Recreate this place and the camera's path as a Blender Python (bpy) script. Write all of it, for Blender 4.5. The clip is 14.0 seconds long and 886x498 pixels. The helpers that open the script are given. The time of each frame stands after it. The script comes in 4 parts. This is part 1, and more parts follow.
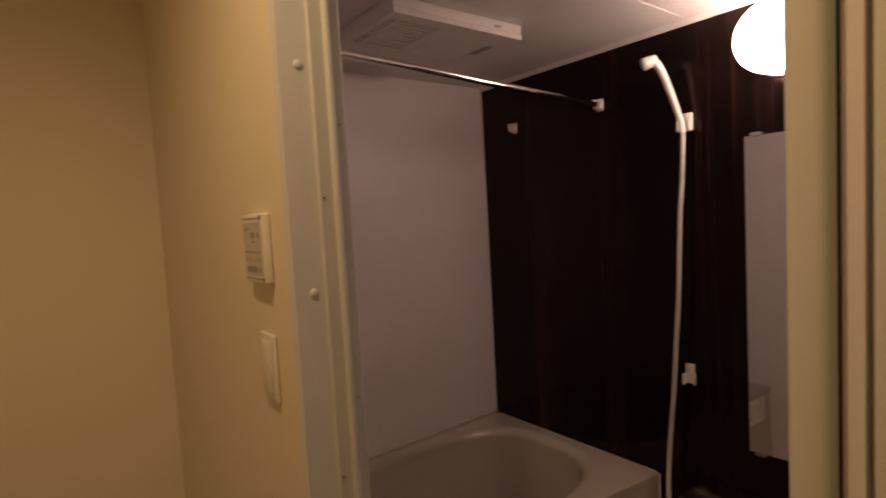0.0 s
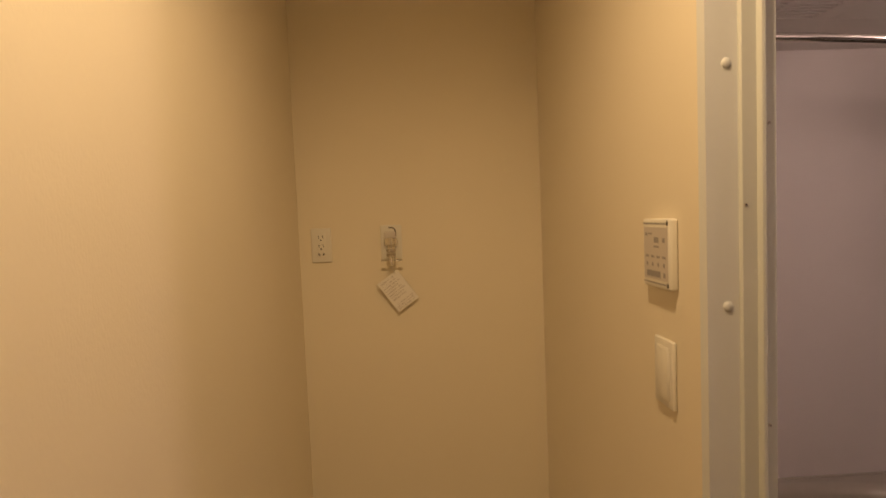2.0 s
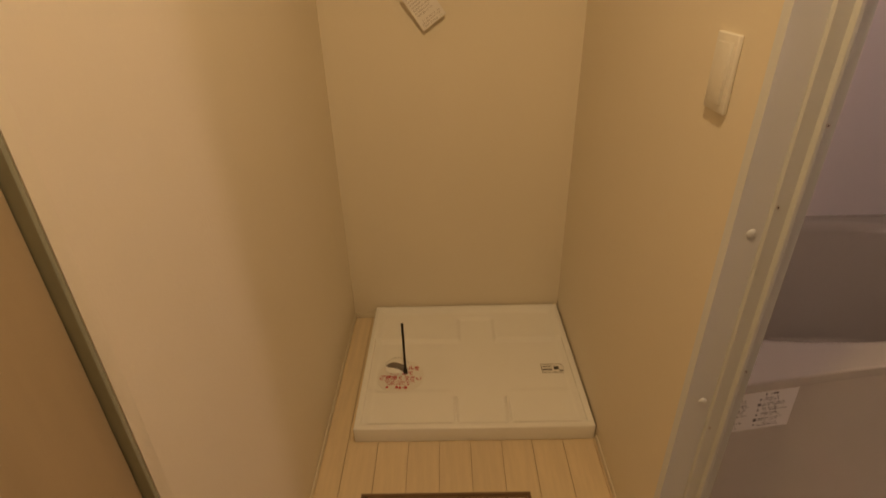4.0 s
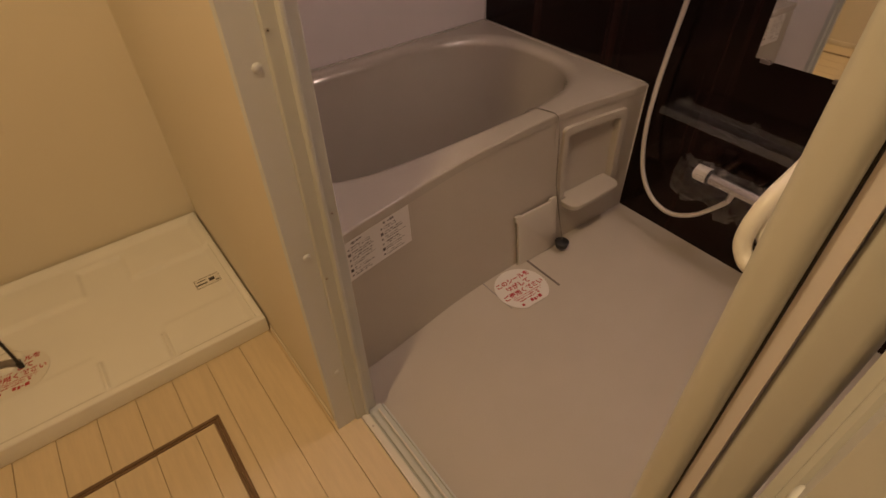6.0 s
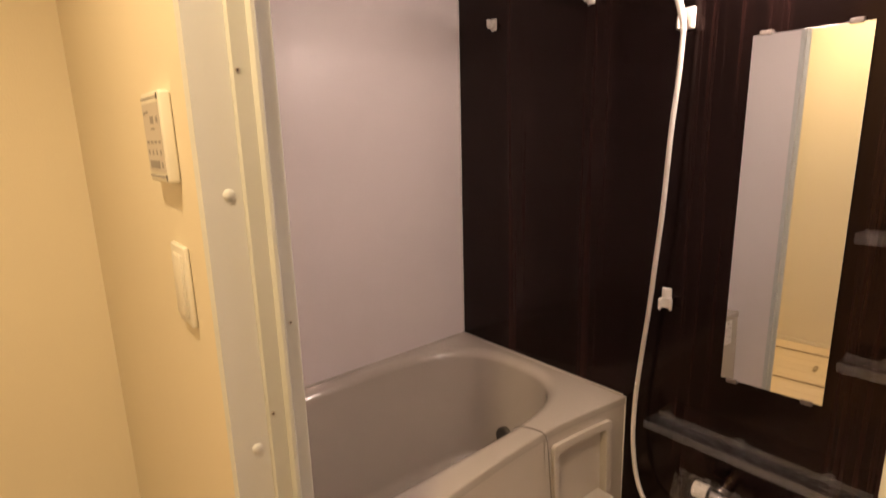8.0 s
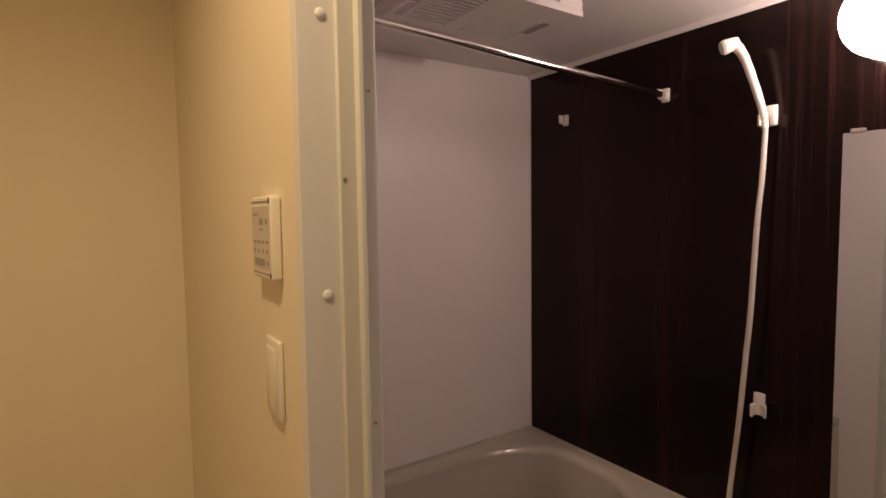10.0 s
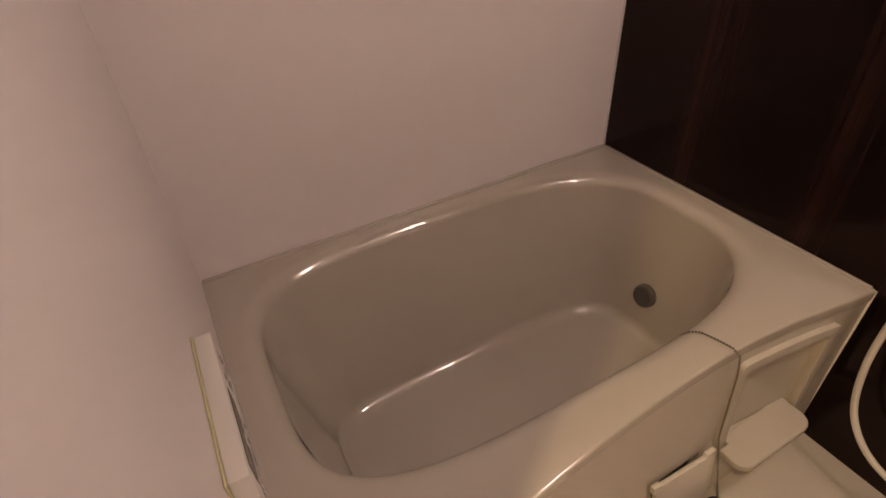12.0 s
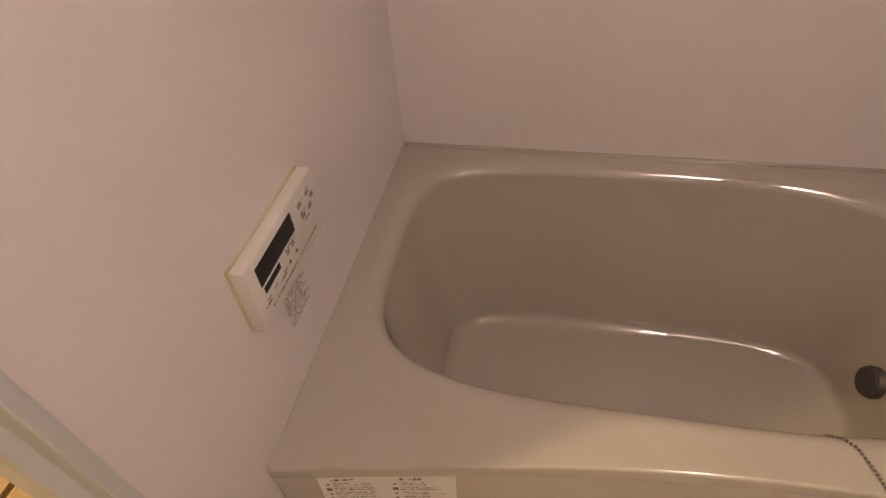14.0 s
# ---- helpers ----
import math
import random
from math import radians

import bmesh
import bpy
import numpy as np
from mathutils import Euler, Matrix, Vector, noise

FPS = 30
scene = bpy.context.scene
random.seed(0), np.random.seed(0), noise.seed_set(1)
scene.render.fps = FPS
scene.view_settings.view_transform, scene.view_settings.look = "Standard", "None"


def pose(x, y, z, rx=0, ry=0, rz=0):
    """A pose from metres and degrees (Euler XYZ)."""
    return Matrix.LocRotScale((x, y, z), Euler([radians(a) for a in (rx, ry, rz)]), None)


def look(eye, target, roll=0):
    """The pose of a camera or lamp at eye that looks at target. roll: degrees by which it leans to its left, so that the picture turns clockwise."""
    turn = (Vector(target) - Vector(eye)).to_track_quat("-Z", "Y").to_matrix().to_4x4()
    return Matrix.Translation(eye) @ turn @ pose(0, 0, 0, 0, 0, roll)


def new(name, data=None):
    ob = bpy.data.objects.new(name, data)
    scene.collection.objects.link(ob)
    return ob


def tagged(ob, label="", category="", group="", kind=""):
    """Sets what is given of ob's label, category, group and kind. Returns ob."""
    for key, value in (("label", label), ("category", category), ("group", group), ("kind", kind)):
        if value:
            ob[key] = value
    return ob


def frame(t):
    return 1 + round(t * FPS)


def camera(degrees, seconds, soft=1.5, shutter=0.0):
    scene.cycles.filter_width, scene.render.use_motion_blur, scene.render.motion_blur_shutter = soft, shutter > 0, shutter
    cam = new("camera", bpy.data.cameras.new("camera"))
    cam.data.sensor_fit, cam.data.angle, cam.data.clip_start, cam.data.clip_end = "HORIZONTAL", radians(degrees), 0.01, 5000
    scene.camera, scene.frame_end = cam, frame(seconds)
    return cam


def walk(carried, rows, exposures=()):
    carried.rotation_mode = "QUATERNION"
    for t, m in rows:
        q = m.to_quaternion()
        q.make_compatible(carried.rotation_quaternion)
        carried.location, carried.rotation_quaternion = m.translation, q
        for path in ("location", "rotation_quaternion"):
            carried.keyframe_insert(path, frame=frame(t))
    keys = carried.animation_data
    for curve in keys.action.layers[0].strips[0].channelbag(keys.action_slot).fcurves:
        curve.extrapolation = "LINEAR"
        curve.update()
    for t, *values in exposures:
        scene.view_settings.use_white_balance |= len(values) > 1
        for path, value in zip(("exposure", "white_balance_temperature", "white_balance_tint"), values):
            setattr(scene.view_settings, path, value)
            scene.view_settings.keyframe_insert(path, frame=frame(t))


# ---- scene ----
cam = camera(80.0, 14.0, shutter=0.25)
PATH = [
    (0, (0.078, -0.077, 1.435), (1.293, 1.506, 1.305), -3.2),
    (0.5, (0.035, -0.056, 1.434), (0.855, 1.759, 1.252), -3.0),
    (1, (-0.054, -0.008, 1.438), (0.422, 1.925, 1.243), -3.3),
    (1.5, (-0.077, -0.02, 1.445), (0.159, 1.959, 1.278), -3.0),
    (2, (-0.038, -0.05, 1.47), (0.048, 1.945, 1.356), -2.3),
    (2.2, (-0.03, -0.056, 1.499), (0.003, 1.943, 1.568), -2.0),
    (4.3, (-0.057, -0.009, 1.332), (-0.09, 1.667, 0.241), -1.6),
    (4.5, (-0.055, -0.004, 1.321), (-0.095, 1.637, 0.178), -1.7),
    (5, (0.005, -0.008, 1.271), (0.157, 1.509, -0.024), -2.3),
    (5.5, (0.134, -0.026, 1.257), (0.781, 1.32, -0.073), 0.2),
    (6, (0.203, -0.007, 1.255), (1.086, 1.193, -0.078), -1.6),
    (6.5, (0.213, 0.023, 1.267), (1.166, 1.202, -0.037), -4.5),
    (7, (0.211, 0.033, 1.296), (1.317, 1.325, 0.242), -2.0),
    (7.5, (0.206, 0.034, 1.341), (1.385, 1.477, 0.614), -1.9),
    (8, (0.204, 0.036, 1.39), (1.457, 1.534, 0.959), -1.5),
    (8.2, (0.202, 0.03, 1.414), (1.462, 1.549, 1.092), -1.2),
    (10.3, (0.169, 0.085, 1.425), (1.247, 1.764, 1.285), -1.6),
    (10.5, (0.18, 0.132, 1.394), (1.22, 1.823, 1.152), -2.0),
    (11, (0.317, 0.312, 1.293), (1.28, 1.928, 0.613), -2.9),
    (11.5, (0.481, 0.5, 1.26), (1.363, 2.051, 0.357), -4.7),
    (12, (0.585, 0.642, 1.279), (1.303, 2.056, 0.062), -3.6),
    (12.5, (0.731, 0.644, 1.252), (0.929, 2.102, -0.104), -2.4),
    (13, (0.885, 0.62, 1.257), (0.6, 1.967, -0.19), -3.2),
    (13.5, (0.907, 0.609, 1.254), (0.479, 1.947, -0.168), -3.3),
    (14, (0.877, 0.607, 1.248), (0.549, 2.008, -0.14), -4.1),
]
EXPOSURES = [(0, -0.72, 6850, 15), (0.5, -0.25, 6700, 12), (1, 0, 6550, 10), (1.5, 0.03, 6550, 9.5), (2, -0.02, 6550, 9), (4.5, 0.05, 6490, 9), (5, 0.03, 6480, 9), (5.5, 0.04, 6480, 9), (6, 0.15, 6480, 9), (6.5, 0.4, 6390, 8.5), (7, 0.65, 6270, 5), (7.5, 0.8, 6230, 5), (8, 1, 6190, 5), (8.5, 0.7, 6180, 5.8), (9.1, 0.25, 6230, 9.8), (9.7, 0.05, 6220, 10.7), (10.3, 0.05, 6200, 11.7), (10.5, 0.1, 6200, 12), (11, 0.25, 6220, 11), (11.5, 0.42, 6230, 10), (12, 0.75, 6290, 5), (12.5, 0.85, 6280, 4.5), (14, 0.95, 6240, 3)]
walk(cam, [(t, look(eye, target, roll)) for t, eye, target, roll in PATH], EXPOSURES)

# ---------------------------------------------------------------- light
world = bpy.data.worlds.new("world")
scene.world = world
world.use_nodes = True
world.node_tree.nodes["Background"].inputs[0].default_value = (0.02, 0.015, 0.01, 1)
world.node_tree.nodes["Background"].inputs[1].default_value = 0.3


def lamp(name, kind, m, energy, color, **more):
    data = bpy.data.lights.new(name, kind)
    data.energy, data.color = energy, color
    ob = new(name, data)
    ob.matrix_world = m
    return ob


WASH_LIGHT = (-0.005, 0.41)
down = lamp("washroom_downlight_lamp", "SPOT", pose(WASH_LIGHT[0], WASH_LIGHT[1], 2.375), 37.0, (1.0, 0.675, 0.345))
down.data.spot_size, down.data.spot_blend, down.data.shadow_soft_size = radians(166), 0.75, 0.03
BATH_GLOW = 34.0

# ---------------------------------------------------------------- materials


def mat(name, color, rough=0.5, metal=0.0, vary=0.08, scale=6.0, bump=0.0, bump_scale=300.0, stretch=(1, 1, 1),
        rough_vary=0.08, spec=0.5, island=0.0, coat=0.0):
    m = bpy.data.materials.new(name)
    m.use_nodes = True
    n, l = m.node_tree.nodes, m.node_tree.links
    b = n["Principled BSDF"]
    b.inputs["Metallic"].default_value = metal
    b.inputs["Specular IOR Level"].default_value = spec
    b.inputs["Coat Weight"].default_value = coat
    b.inputs["Coat Roughness"].default_value = 0.025
    tc = n.new("ShaderNodeTexCoord")
    mp = n.new("ShaderNodeMapping")
    mp.inputs["Scale"].default_value = stretch
    l.new(tc.outputs["Object"], mp.inputs["Vector"])
    big = n.new("ShaderNodeTexNoise")
    big.inputs["Scale"].default_value, big.inputs["Detail"].default_value = scale, 5
    l.new(mp.outputs["Vector"], big.inputs["Vector"])
    fine = n.new("ShaderNodeTexNoise")
    fine.inputs["Scale"].default_value, fine.inputs["Detail"].default_value = bump_scale, 3
    l.new(mp.outputs["Vector"], fine.inputs["Vector"])
    mix = n.new("ShaderNodeMix")
    mix.data_type = "RGBA"
    dark = [c * (1 - vary) for c in color]
    light = [min(1, c * (1 + vary)) for c in color]
    mix.inputs["A"].default_value, mix.inputs["B"].default_value = (*dark, 1), (*light, 1)
    add = n.new("ShaderNodeMath")
    add.operation = "MULTIPLY_ADD"
    l.new(fine.outputs["Fac"], add.inputs[0])
    add.inputs[1].default_value = 0.35
    l.new(big.outputs["Fac"], add.inputs[2])
    sub = n.new("ShaderNodeMath")
    sub.operation = "SUBTRACT"
    sub.use_clamp = True
    l.new(add.outputs[0], sub.inputs[0])
    sub.inputs[1].default_value = 0.175
    l.new(sub.outputs[0], mix.inputs["Factor"])
    col = mix.outputs["Result"]
    if island:
        info = n.new("ShaderNodeObjectInfo")
        hsv = n.new("ShaderNodeHueSaturation")
        rng = n.new("ShaderNodeMapRange")
        rng.inputs["To Min"].default_value, rng.inputs["To Max"].default_value = 1 - island, 1 + island
        l.new(info.outputs["Random"], rng.inputs["Value"])
        l.new(rng.outputs["Result"], hsv.inputs["Value"])
        l.new(col, hsv.inputs["Color"])
        col = hsv.outputs["Color"]
    l.new(col, b.inputs["Base Color"])
    rr = n.new("ShaderNodeMapRange")
    rr.inputs["To Min"].default_value = max(0.02, rough - rough_vary)
    rr.inputs["To Max"].default_value = min(1, rough + rough_vary)
    l.new(big.outputs["Fac"], rr.inputs["Value"])
    l.new(rr.outputs["Result"], b.inputs["Roughness"])
    if bump:
        bp = n.new("ShaderNodeBump")
        bp.inputs["Strength"].default_value, bp.inputs["Distance"].default_value = bump, 0.002
        l.new(fine.outputs["Fac"], bp.inputs["Height"])
        l.new(bp.outputs["Normal"], b.inputs["Normal"])
    return m


def film(name, base, gain, body):
    """Clear thin film: see-through, with gloss that grows towards grazing angles and a faint haze."""
    m = bpy.data.materials.new(name)
    m.use_nodes = True
    n, l = m.node_tree.nodes, m.node_tree.links
    tr, gl, di = n.new("ShaderNodeBsdfTransparent"), n.new("ShaderNodeBsdfGlossy"), n.new("ShaderNodeBsdfDiffuse")
    tr.inputs["Color"].default_value = (0.96, 0.96, 0.97, 1)
    gl.inputs["Roughness"].default_value = 0.035
    gl.inputs["Color"].default_value = (1, 1, 1, 1)
    di.inputs["Color"].default_value = (0.42, 0.45, 0.52, 1)
    haze, skin = n.new("ShaderNodeMixShader"), n.new("ShaderNodeMixShader")
    haze.inputs["Fac"].default_value = body
    l.new(tr.outputs["BSDF"], haze.inputs[1])
    l.new(di.outputs["BSDF"], haze.inputs[2])
    lw, ma = n.new("ShaderNodeLayerWeight"), n.new("ShaderNodeMath")
    lw.inputs["Blend"].default_value = 0.35
    ma.operation = "MULTIPLY_ADD"
    l.new(lw.outputs["Facing"], ma.inputs[0])
    ma.inputs[1].default_value, ma.inputs[2].default_value = gain, base
    l.new(ma.outputs[0], skin.inputs["Fac"])
    l.new(haze.outputs["Shader"], skin.inputs[1])
    l.new(gl.outputs["BSDF"], skin.inputs[2])
    l.new(skin.outputs["Shader"], n["Material Output"].inputs["Surface"])
    return m


def glow(name, color, strength):
    m = bpy.data.materials.new(name)
    m.use_nodes = True
    b = m.node_tree.nodes["Principled BSDF"]
    b.inputs["Base Color"].default_value = (0.9, 0.88, 0.85, 1)
    b.inputs["Emission Color"].default_value = (*color, 1)
    b.inputs["Emission Strength"].default_value = strength
    return m


M_PAPER = mat("wallpaper", (0.825, 0.755, 0.625), 0.75, vary=0.03, scale=3, bump=0.25, bump_scale=260, stretch=(1, 1, 0.45), spec=0.25)
M_PANEL = mat("bath_panel_white", (0.82, 0.765, 0.765), 0.38, vary=0.025, scale=2.5, bump=0.06, bump_scale=500)
M_CEIL = mat("bath_ceiling", (0.76, 0.73, 0.72), 0.42, vary=0.03, scale=2, bump=0.05)
M_FRAME = mat("cream_aluminium", (0.64, 0.66, 0.645), 0.36, vary=0.035, scale=5, bump=0.03, stretch=(4, 4, 0.4))
M_CASING = mat("grey_white_casing", (0.73, 0.755, 0.785), 0.5, vary=0.03, scale=6, bump=0.05)
M_TUB = mat("tub_resin", (0.512, 0.472, 0.410), 0.04, vary=0.03, scale=3, bump=0.005, bump_scale=90, rough_vary=0.015, coat=0.7, spec=0.7)
M_APRON = mat("apron_resin", (0.54, 0.50, 0.435), 0.15, vary=0.03, scale=3, bump=0.02, bump_scale=120)
M_COVER = mat("cover_plastic", (0.66, 0.625, 0.565), 0.4, vary=0.03, scale=8)
M_BFLOOR = mat("bath_floor_resin", (0.58, 0.535, 0.47), 0.55, vary=0.05, scale=5, bump=0.35, bump_scale=420)
M_WHITE = mat("white_plastic", (0.80, 0.775, 0.72), 0.35, vary=0.025, scale=20)
M_PAN = mat("pan_resin", (0.93, 0.925, 0.91), 0.2, vary=0.03, scale=8, bump=0.03)
M_PLANK = mat("pale_maple", (0.76, 0.625, 0.43), 0.40, vary=0.13, scale=9, bump=0.06, bump_scale=60, stretch=(7, 0.55, 7), island=0.035)
M_GAP = mat("floor_gap", (0.60, 0.475, 0.31), 0.8)
M_PULL = mat("pull_brass", (0.62, 0.50, 0.31), 0.35, metal=0.4, vary=0.06)
M_BRONZE = mat("bronze_frame", (0.23, 0.15, 0.095), 0.42, metal=0.55, vary=0.1, scale=20)
M_HALLDOOR = mat("hall_door_veneer", (0.43, 0.33, 0.20), 0.5, vary=0.1, scale=5, bump=0.04, stretch=(6, 6, 0.6))
M_OLIVE = mat("olive_edge", (0.30, 0.30, 0.22), 0.45, vary=0.06)
M_TRIM = mat("cream_trim", (0.80, 0.735, 0.60), 0.5, vary=0.03)
M_CHROME = mat("chrome", (0.82, 0.80, 0.78), 0.12, metal=1.0, vary=0.03, rough_vary=0.04)
M_STEEL = mat("brushed_steel", (0.62, 0.58, 0.54), 0.28, metal=1.0, vary=0.06, scale=30)
M_INLET = mat("dull_grey_steel", (0.13, 0.115, 0.10), 0.45, metal=0.6, vary=0.1, scale=30)
M_CHAIN = mat("dull_steel", (0.22, 0.20, 0.17), 0.4, metal=0.9, vary=0.1)
M_STILE = mat("door_aluminium", (0.64, 0.635, 0.59), 0.4, vary=0.03, scale=5, stretch=(4, 4, 0.4))
M_BLACK = mat("black_rubber", (0.018, 0.017, 0.018), 0.5, vary=0.2)
M_HOSE = mat("hose_plastic", (0.72, 0.69, 0.64), 0.35, vary=0.03)
M_PAPERTAG = mat("paper_card", (0.85, 0.82, 0.79), 0.7, vary=0.03)
M_STICKER = mat("sticker_film", (0.84, 0.82, 0.79), 0.4, vary=0.02)
M_RED = mat("red_ink", (0.50, 0.035, 0.05), 0.5, vary=0.05)
# serves printed marks and the painted shade behind the fan slats
M_INK_SHADE = mat("dark_ink_and_shade", (0.06, 0.055, 0.055), 0.5, vary=0.1)
M_GREYINK = mat("grey_ink", (0.33, 0.31, 0.32), 0.6, vary=0.1)
M_DARKGREY = mat("dark_grey_ink", (0.13, 0.12, 0.12), 0.6, vary=0.1)
M_LABEL = mat("button_film", (0.60, 0.56, 0.54), 0.45, vary=0.03)
M_LCD = mat("display_glass", (0.012, 0.014, 0.02), 0.1, vary=0.2)
M_GASKET = mat("yellowed_gasket", (0.64, 0.60, 0.36), 0.6, vary=0.06)
M_FRONT = mat("remote_plastic", (0.80, 0.77, 0.72), 0.38, vary=0.02)
M_CLEAR = film("clear_shelf", 0.03, 0.18, 0.028)
M_CLIP = mat("smoky_clip", (0.20, 0.17, 0.15), 0.3, vary=0.03)
M_FILM = film("clear_film", 0.05, 0.30, 0.0)
M_MIRROR = mat("mirror_silver", (0.86, 0.88, 0.87), 0.02, metal=1.0, vary=0.0, rough_vary=0.0)
M_LAMP = glow("lamp_opal", (1.0, 0.72, 0.60), BATH_GLOW)
M_DOWN = glow("downlight_opal", (1.0, 0.72, 0.42), 6.0)
M_DOORPANEL = mat("door_panel_resin", (0.78, 0.75, 0.74), 0.4, vary=0.02)
nt = M_DOORPANEL.node_tree
thin = nt.nodes.new("ShaderNodeBsdfTranslucent")
thin.inputs["Color"].default_value = (0.75, 0.72, 0.70, 1)
half = nt.nodes.new("ShaderNodeMixShader")
half.inputs["Fac"].default_value = 0.45
nt.links.new(nt.nodes["Principled BSDF"].outputs["BSDF"], half.inputs[1])
nt.links.new(thin.outputs["BSDF"], half.inputs[2])
nt.links.new(half.outputs["Shader"], nt.nodes["Material Output"].inputs["Surface"])


def dark_wood():
    """Glossy near-black film panel with fine upright red-brown streaks."""
    m = bpy.data.materials.new("dark_streaked_panel")
    m.use_nodes = True
    n, l = m.node_tree.nodes, m.node_tree.links
    b = n["Principled BSDF"]
    tc = n.new("ShaderNodeTexCoord")
    mp = n.new("ShaderNodeMapping")
    mp.inputs["Scale"].default_value = (1, 1, 0.012)
    l.new(tc.outputs["Object"], mp.inputs["Vector"])
    a = n.new("ShaderNodeTexNoise")
    a.inputs["Scale"].default_value, a.inputs["Detail"].default_value, a.inputs["Roughness"].default_value = 44, 7, 0.72
    l.new(mp.outputs["Vector"], a.inputs["Vector"])
    c = n.new("ShaderNodeTexNoise")
    c.inputs["Scale"].default_value = 5
    l.new(mp.outputs["Vector"], c.inputs["Vector"])
    mu = n.new("ShaderNodeMath")
    mu.operation = "MULTIPLY"
    l.new(a.outputs["Fac"], mu.inputs[0])
    l.new(c.outputs["Fac"], mu.inputs[1])
    ramp = n.new("ShaderNodeValToRGB")
    e = ramp.color_ramp.elements
    e[0].position, e[0].color = 0.26, (0.0034, 0.0019, 0.0018, 1)
    e[1].position, e[1].color = 0.43, (0.027, 0.0105, 0.009, 1)
    l.new(mu.outputs[0], ramp.inputs["Fac"])
    l.new(ramp.outputs["Color"], b.inputs["Base Color"])
    rr = n.new("ShaderNodeMapRange")
    rr.inputs["To Min"].default_value, rr.inputs["To Max"].default_value = 0.12, 0.24
    l.new(a.outputs["Fac"], rr.inputs["Value"])
    l.new(rr.outputs["Result"], b.inputs["Roughness"])
    b.inputs["Specular IOR Level"].default_value = 0.30
    b.inputs["Specular Tint"].default_value = (1.0, 0.68, 0.62, 1)
    bp = n.new("ShaderNodeBump")
    bp.inputs["Strength"].default_value, bp.inputs["Distance"].default_value = 0.05, 0.001
    l.new(a.outputs["Fac"], bp.inputs["Height"])
    l.new(bp.outputs["Normal"], b.inputs["Normal"])
    return m


M_DARK = dark_wood()

# ---------------------------------------------------------------- building helpers


def link_mesh(name, bm, material, smooth=True):
    me = bpy.data.meshes.new(name)
    bmesh.ops.recalc_face_normals(bm, faces=bm.faces)
    bm.to_mesh(me)
    bm.free()
    me.materials.append(material)
    if smooth:
        for p in me.polygons:
            p.use_smooth = True
        me.set_sharp_from_angle(angle=radians(38))
    return new(name, me)


def part(name, bm, material, parent, label=""):
    ob = link_mesh(name, bm, material)
    ob.parent = parent
    ob.matrix_parent_inverse = Matrix.Translation(-Vector(parent.location))
    if label:
        ob["label"] = label
    return ob


def thing(name, at, label, category, group="", kind=""):
    ob = new(name)
    ob.location = at
    ob.empty_display_size = 0.05
    return tagged(ob, label, category, group, kind)


def solid(name, bm, material, label, category, group="", kind=""):
    return tagged(link_mesh(name, bm, material), label, category, group, kind)


def box(x0, x1, y0, y1, z0, z1, bevel=0.0, segments=2, bm=None):
    own = bmesh.new()
    bmesh.ops.create_cube(own, size=1)
    for v in own.verts:
        v.co = (x0 + (v.co.x + 0.5) * (x1 - x0), y0 + (v.co.y + 0.5) * (y1 - y0), z0 + (v.co.z + 0.5) * (z1 - z0))
    if bevel:
        bmesh.ops.bevel(own, geom=own.edges[:], offset=bevel, segments=segments, profile=0.5, affect="EDGES")
    return join(bm, own)


def join(bm, own):
    if bm is None:
        return own
    me = bpy.data.meshes.new("tmp")
    own.to_mesh(me)
    own.free()
    bm.from_mesh(me)
    bpy.data.meshes.remove(me)
    return bm


def prism(outline, lift, bevel=0.0, segments=2, bm=None):
    """A closed outline (3D points in one plane) pushed along lift."""
    own = bmesh.new()
    a = [own.verts.new(p) for p in outline]
    b = [own.verts.new(Vector(p) + Vector(lift)) for p in outline]
    own.faces.new(a)
    own.faces.new(b[::-1])
    k = len(a)
    for i in range(k):
        own.faces.new((a[i], b[i], b[(i + 1) % k], a[(i + 1) % k]))
    bmesh.ops.recalc_face_normals(own, faces=own.faces)
    if bevel:
        bmesh.ops.bevel(own, geom=own.edges[:], offset=bevel, segments=segments, profile=0.5, affect="EDGES", clamp_overlap=True)
    return join(bm, own)


def cyl(a, b, r, r2=None, n=20, bm=None, bevel=0.0):
    own = bmesh.new()
    a, b = Vector(a), Vector(b)
    bmesh.ops.create_cone(own, cap_ends=True, segments=n, radius1=r, radius2=r if r2 is None else r2, depth=(b - a).length)
    if bevel:
        rims = [e for e in own.edges if abs(e.verts[0].co.z - e.verts[1].co.z) < 1e-6]
        bmesh.ops.bevel(own, geom=rims, offset=bevel, segments=2, profile=0.5, affect="EDGES")
    bmesh.ops.transform(own, matrix=Matrix.Translation((a + b) / 2) @ (b - a).to_track_quat("Z", "Y").to_matrix().to_4x4(), verts=own.verts)
    return join(bm, own)


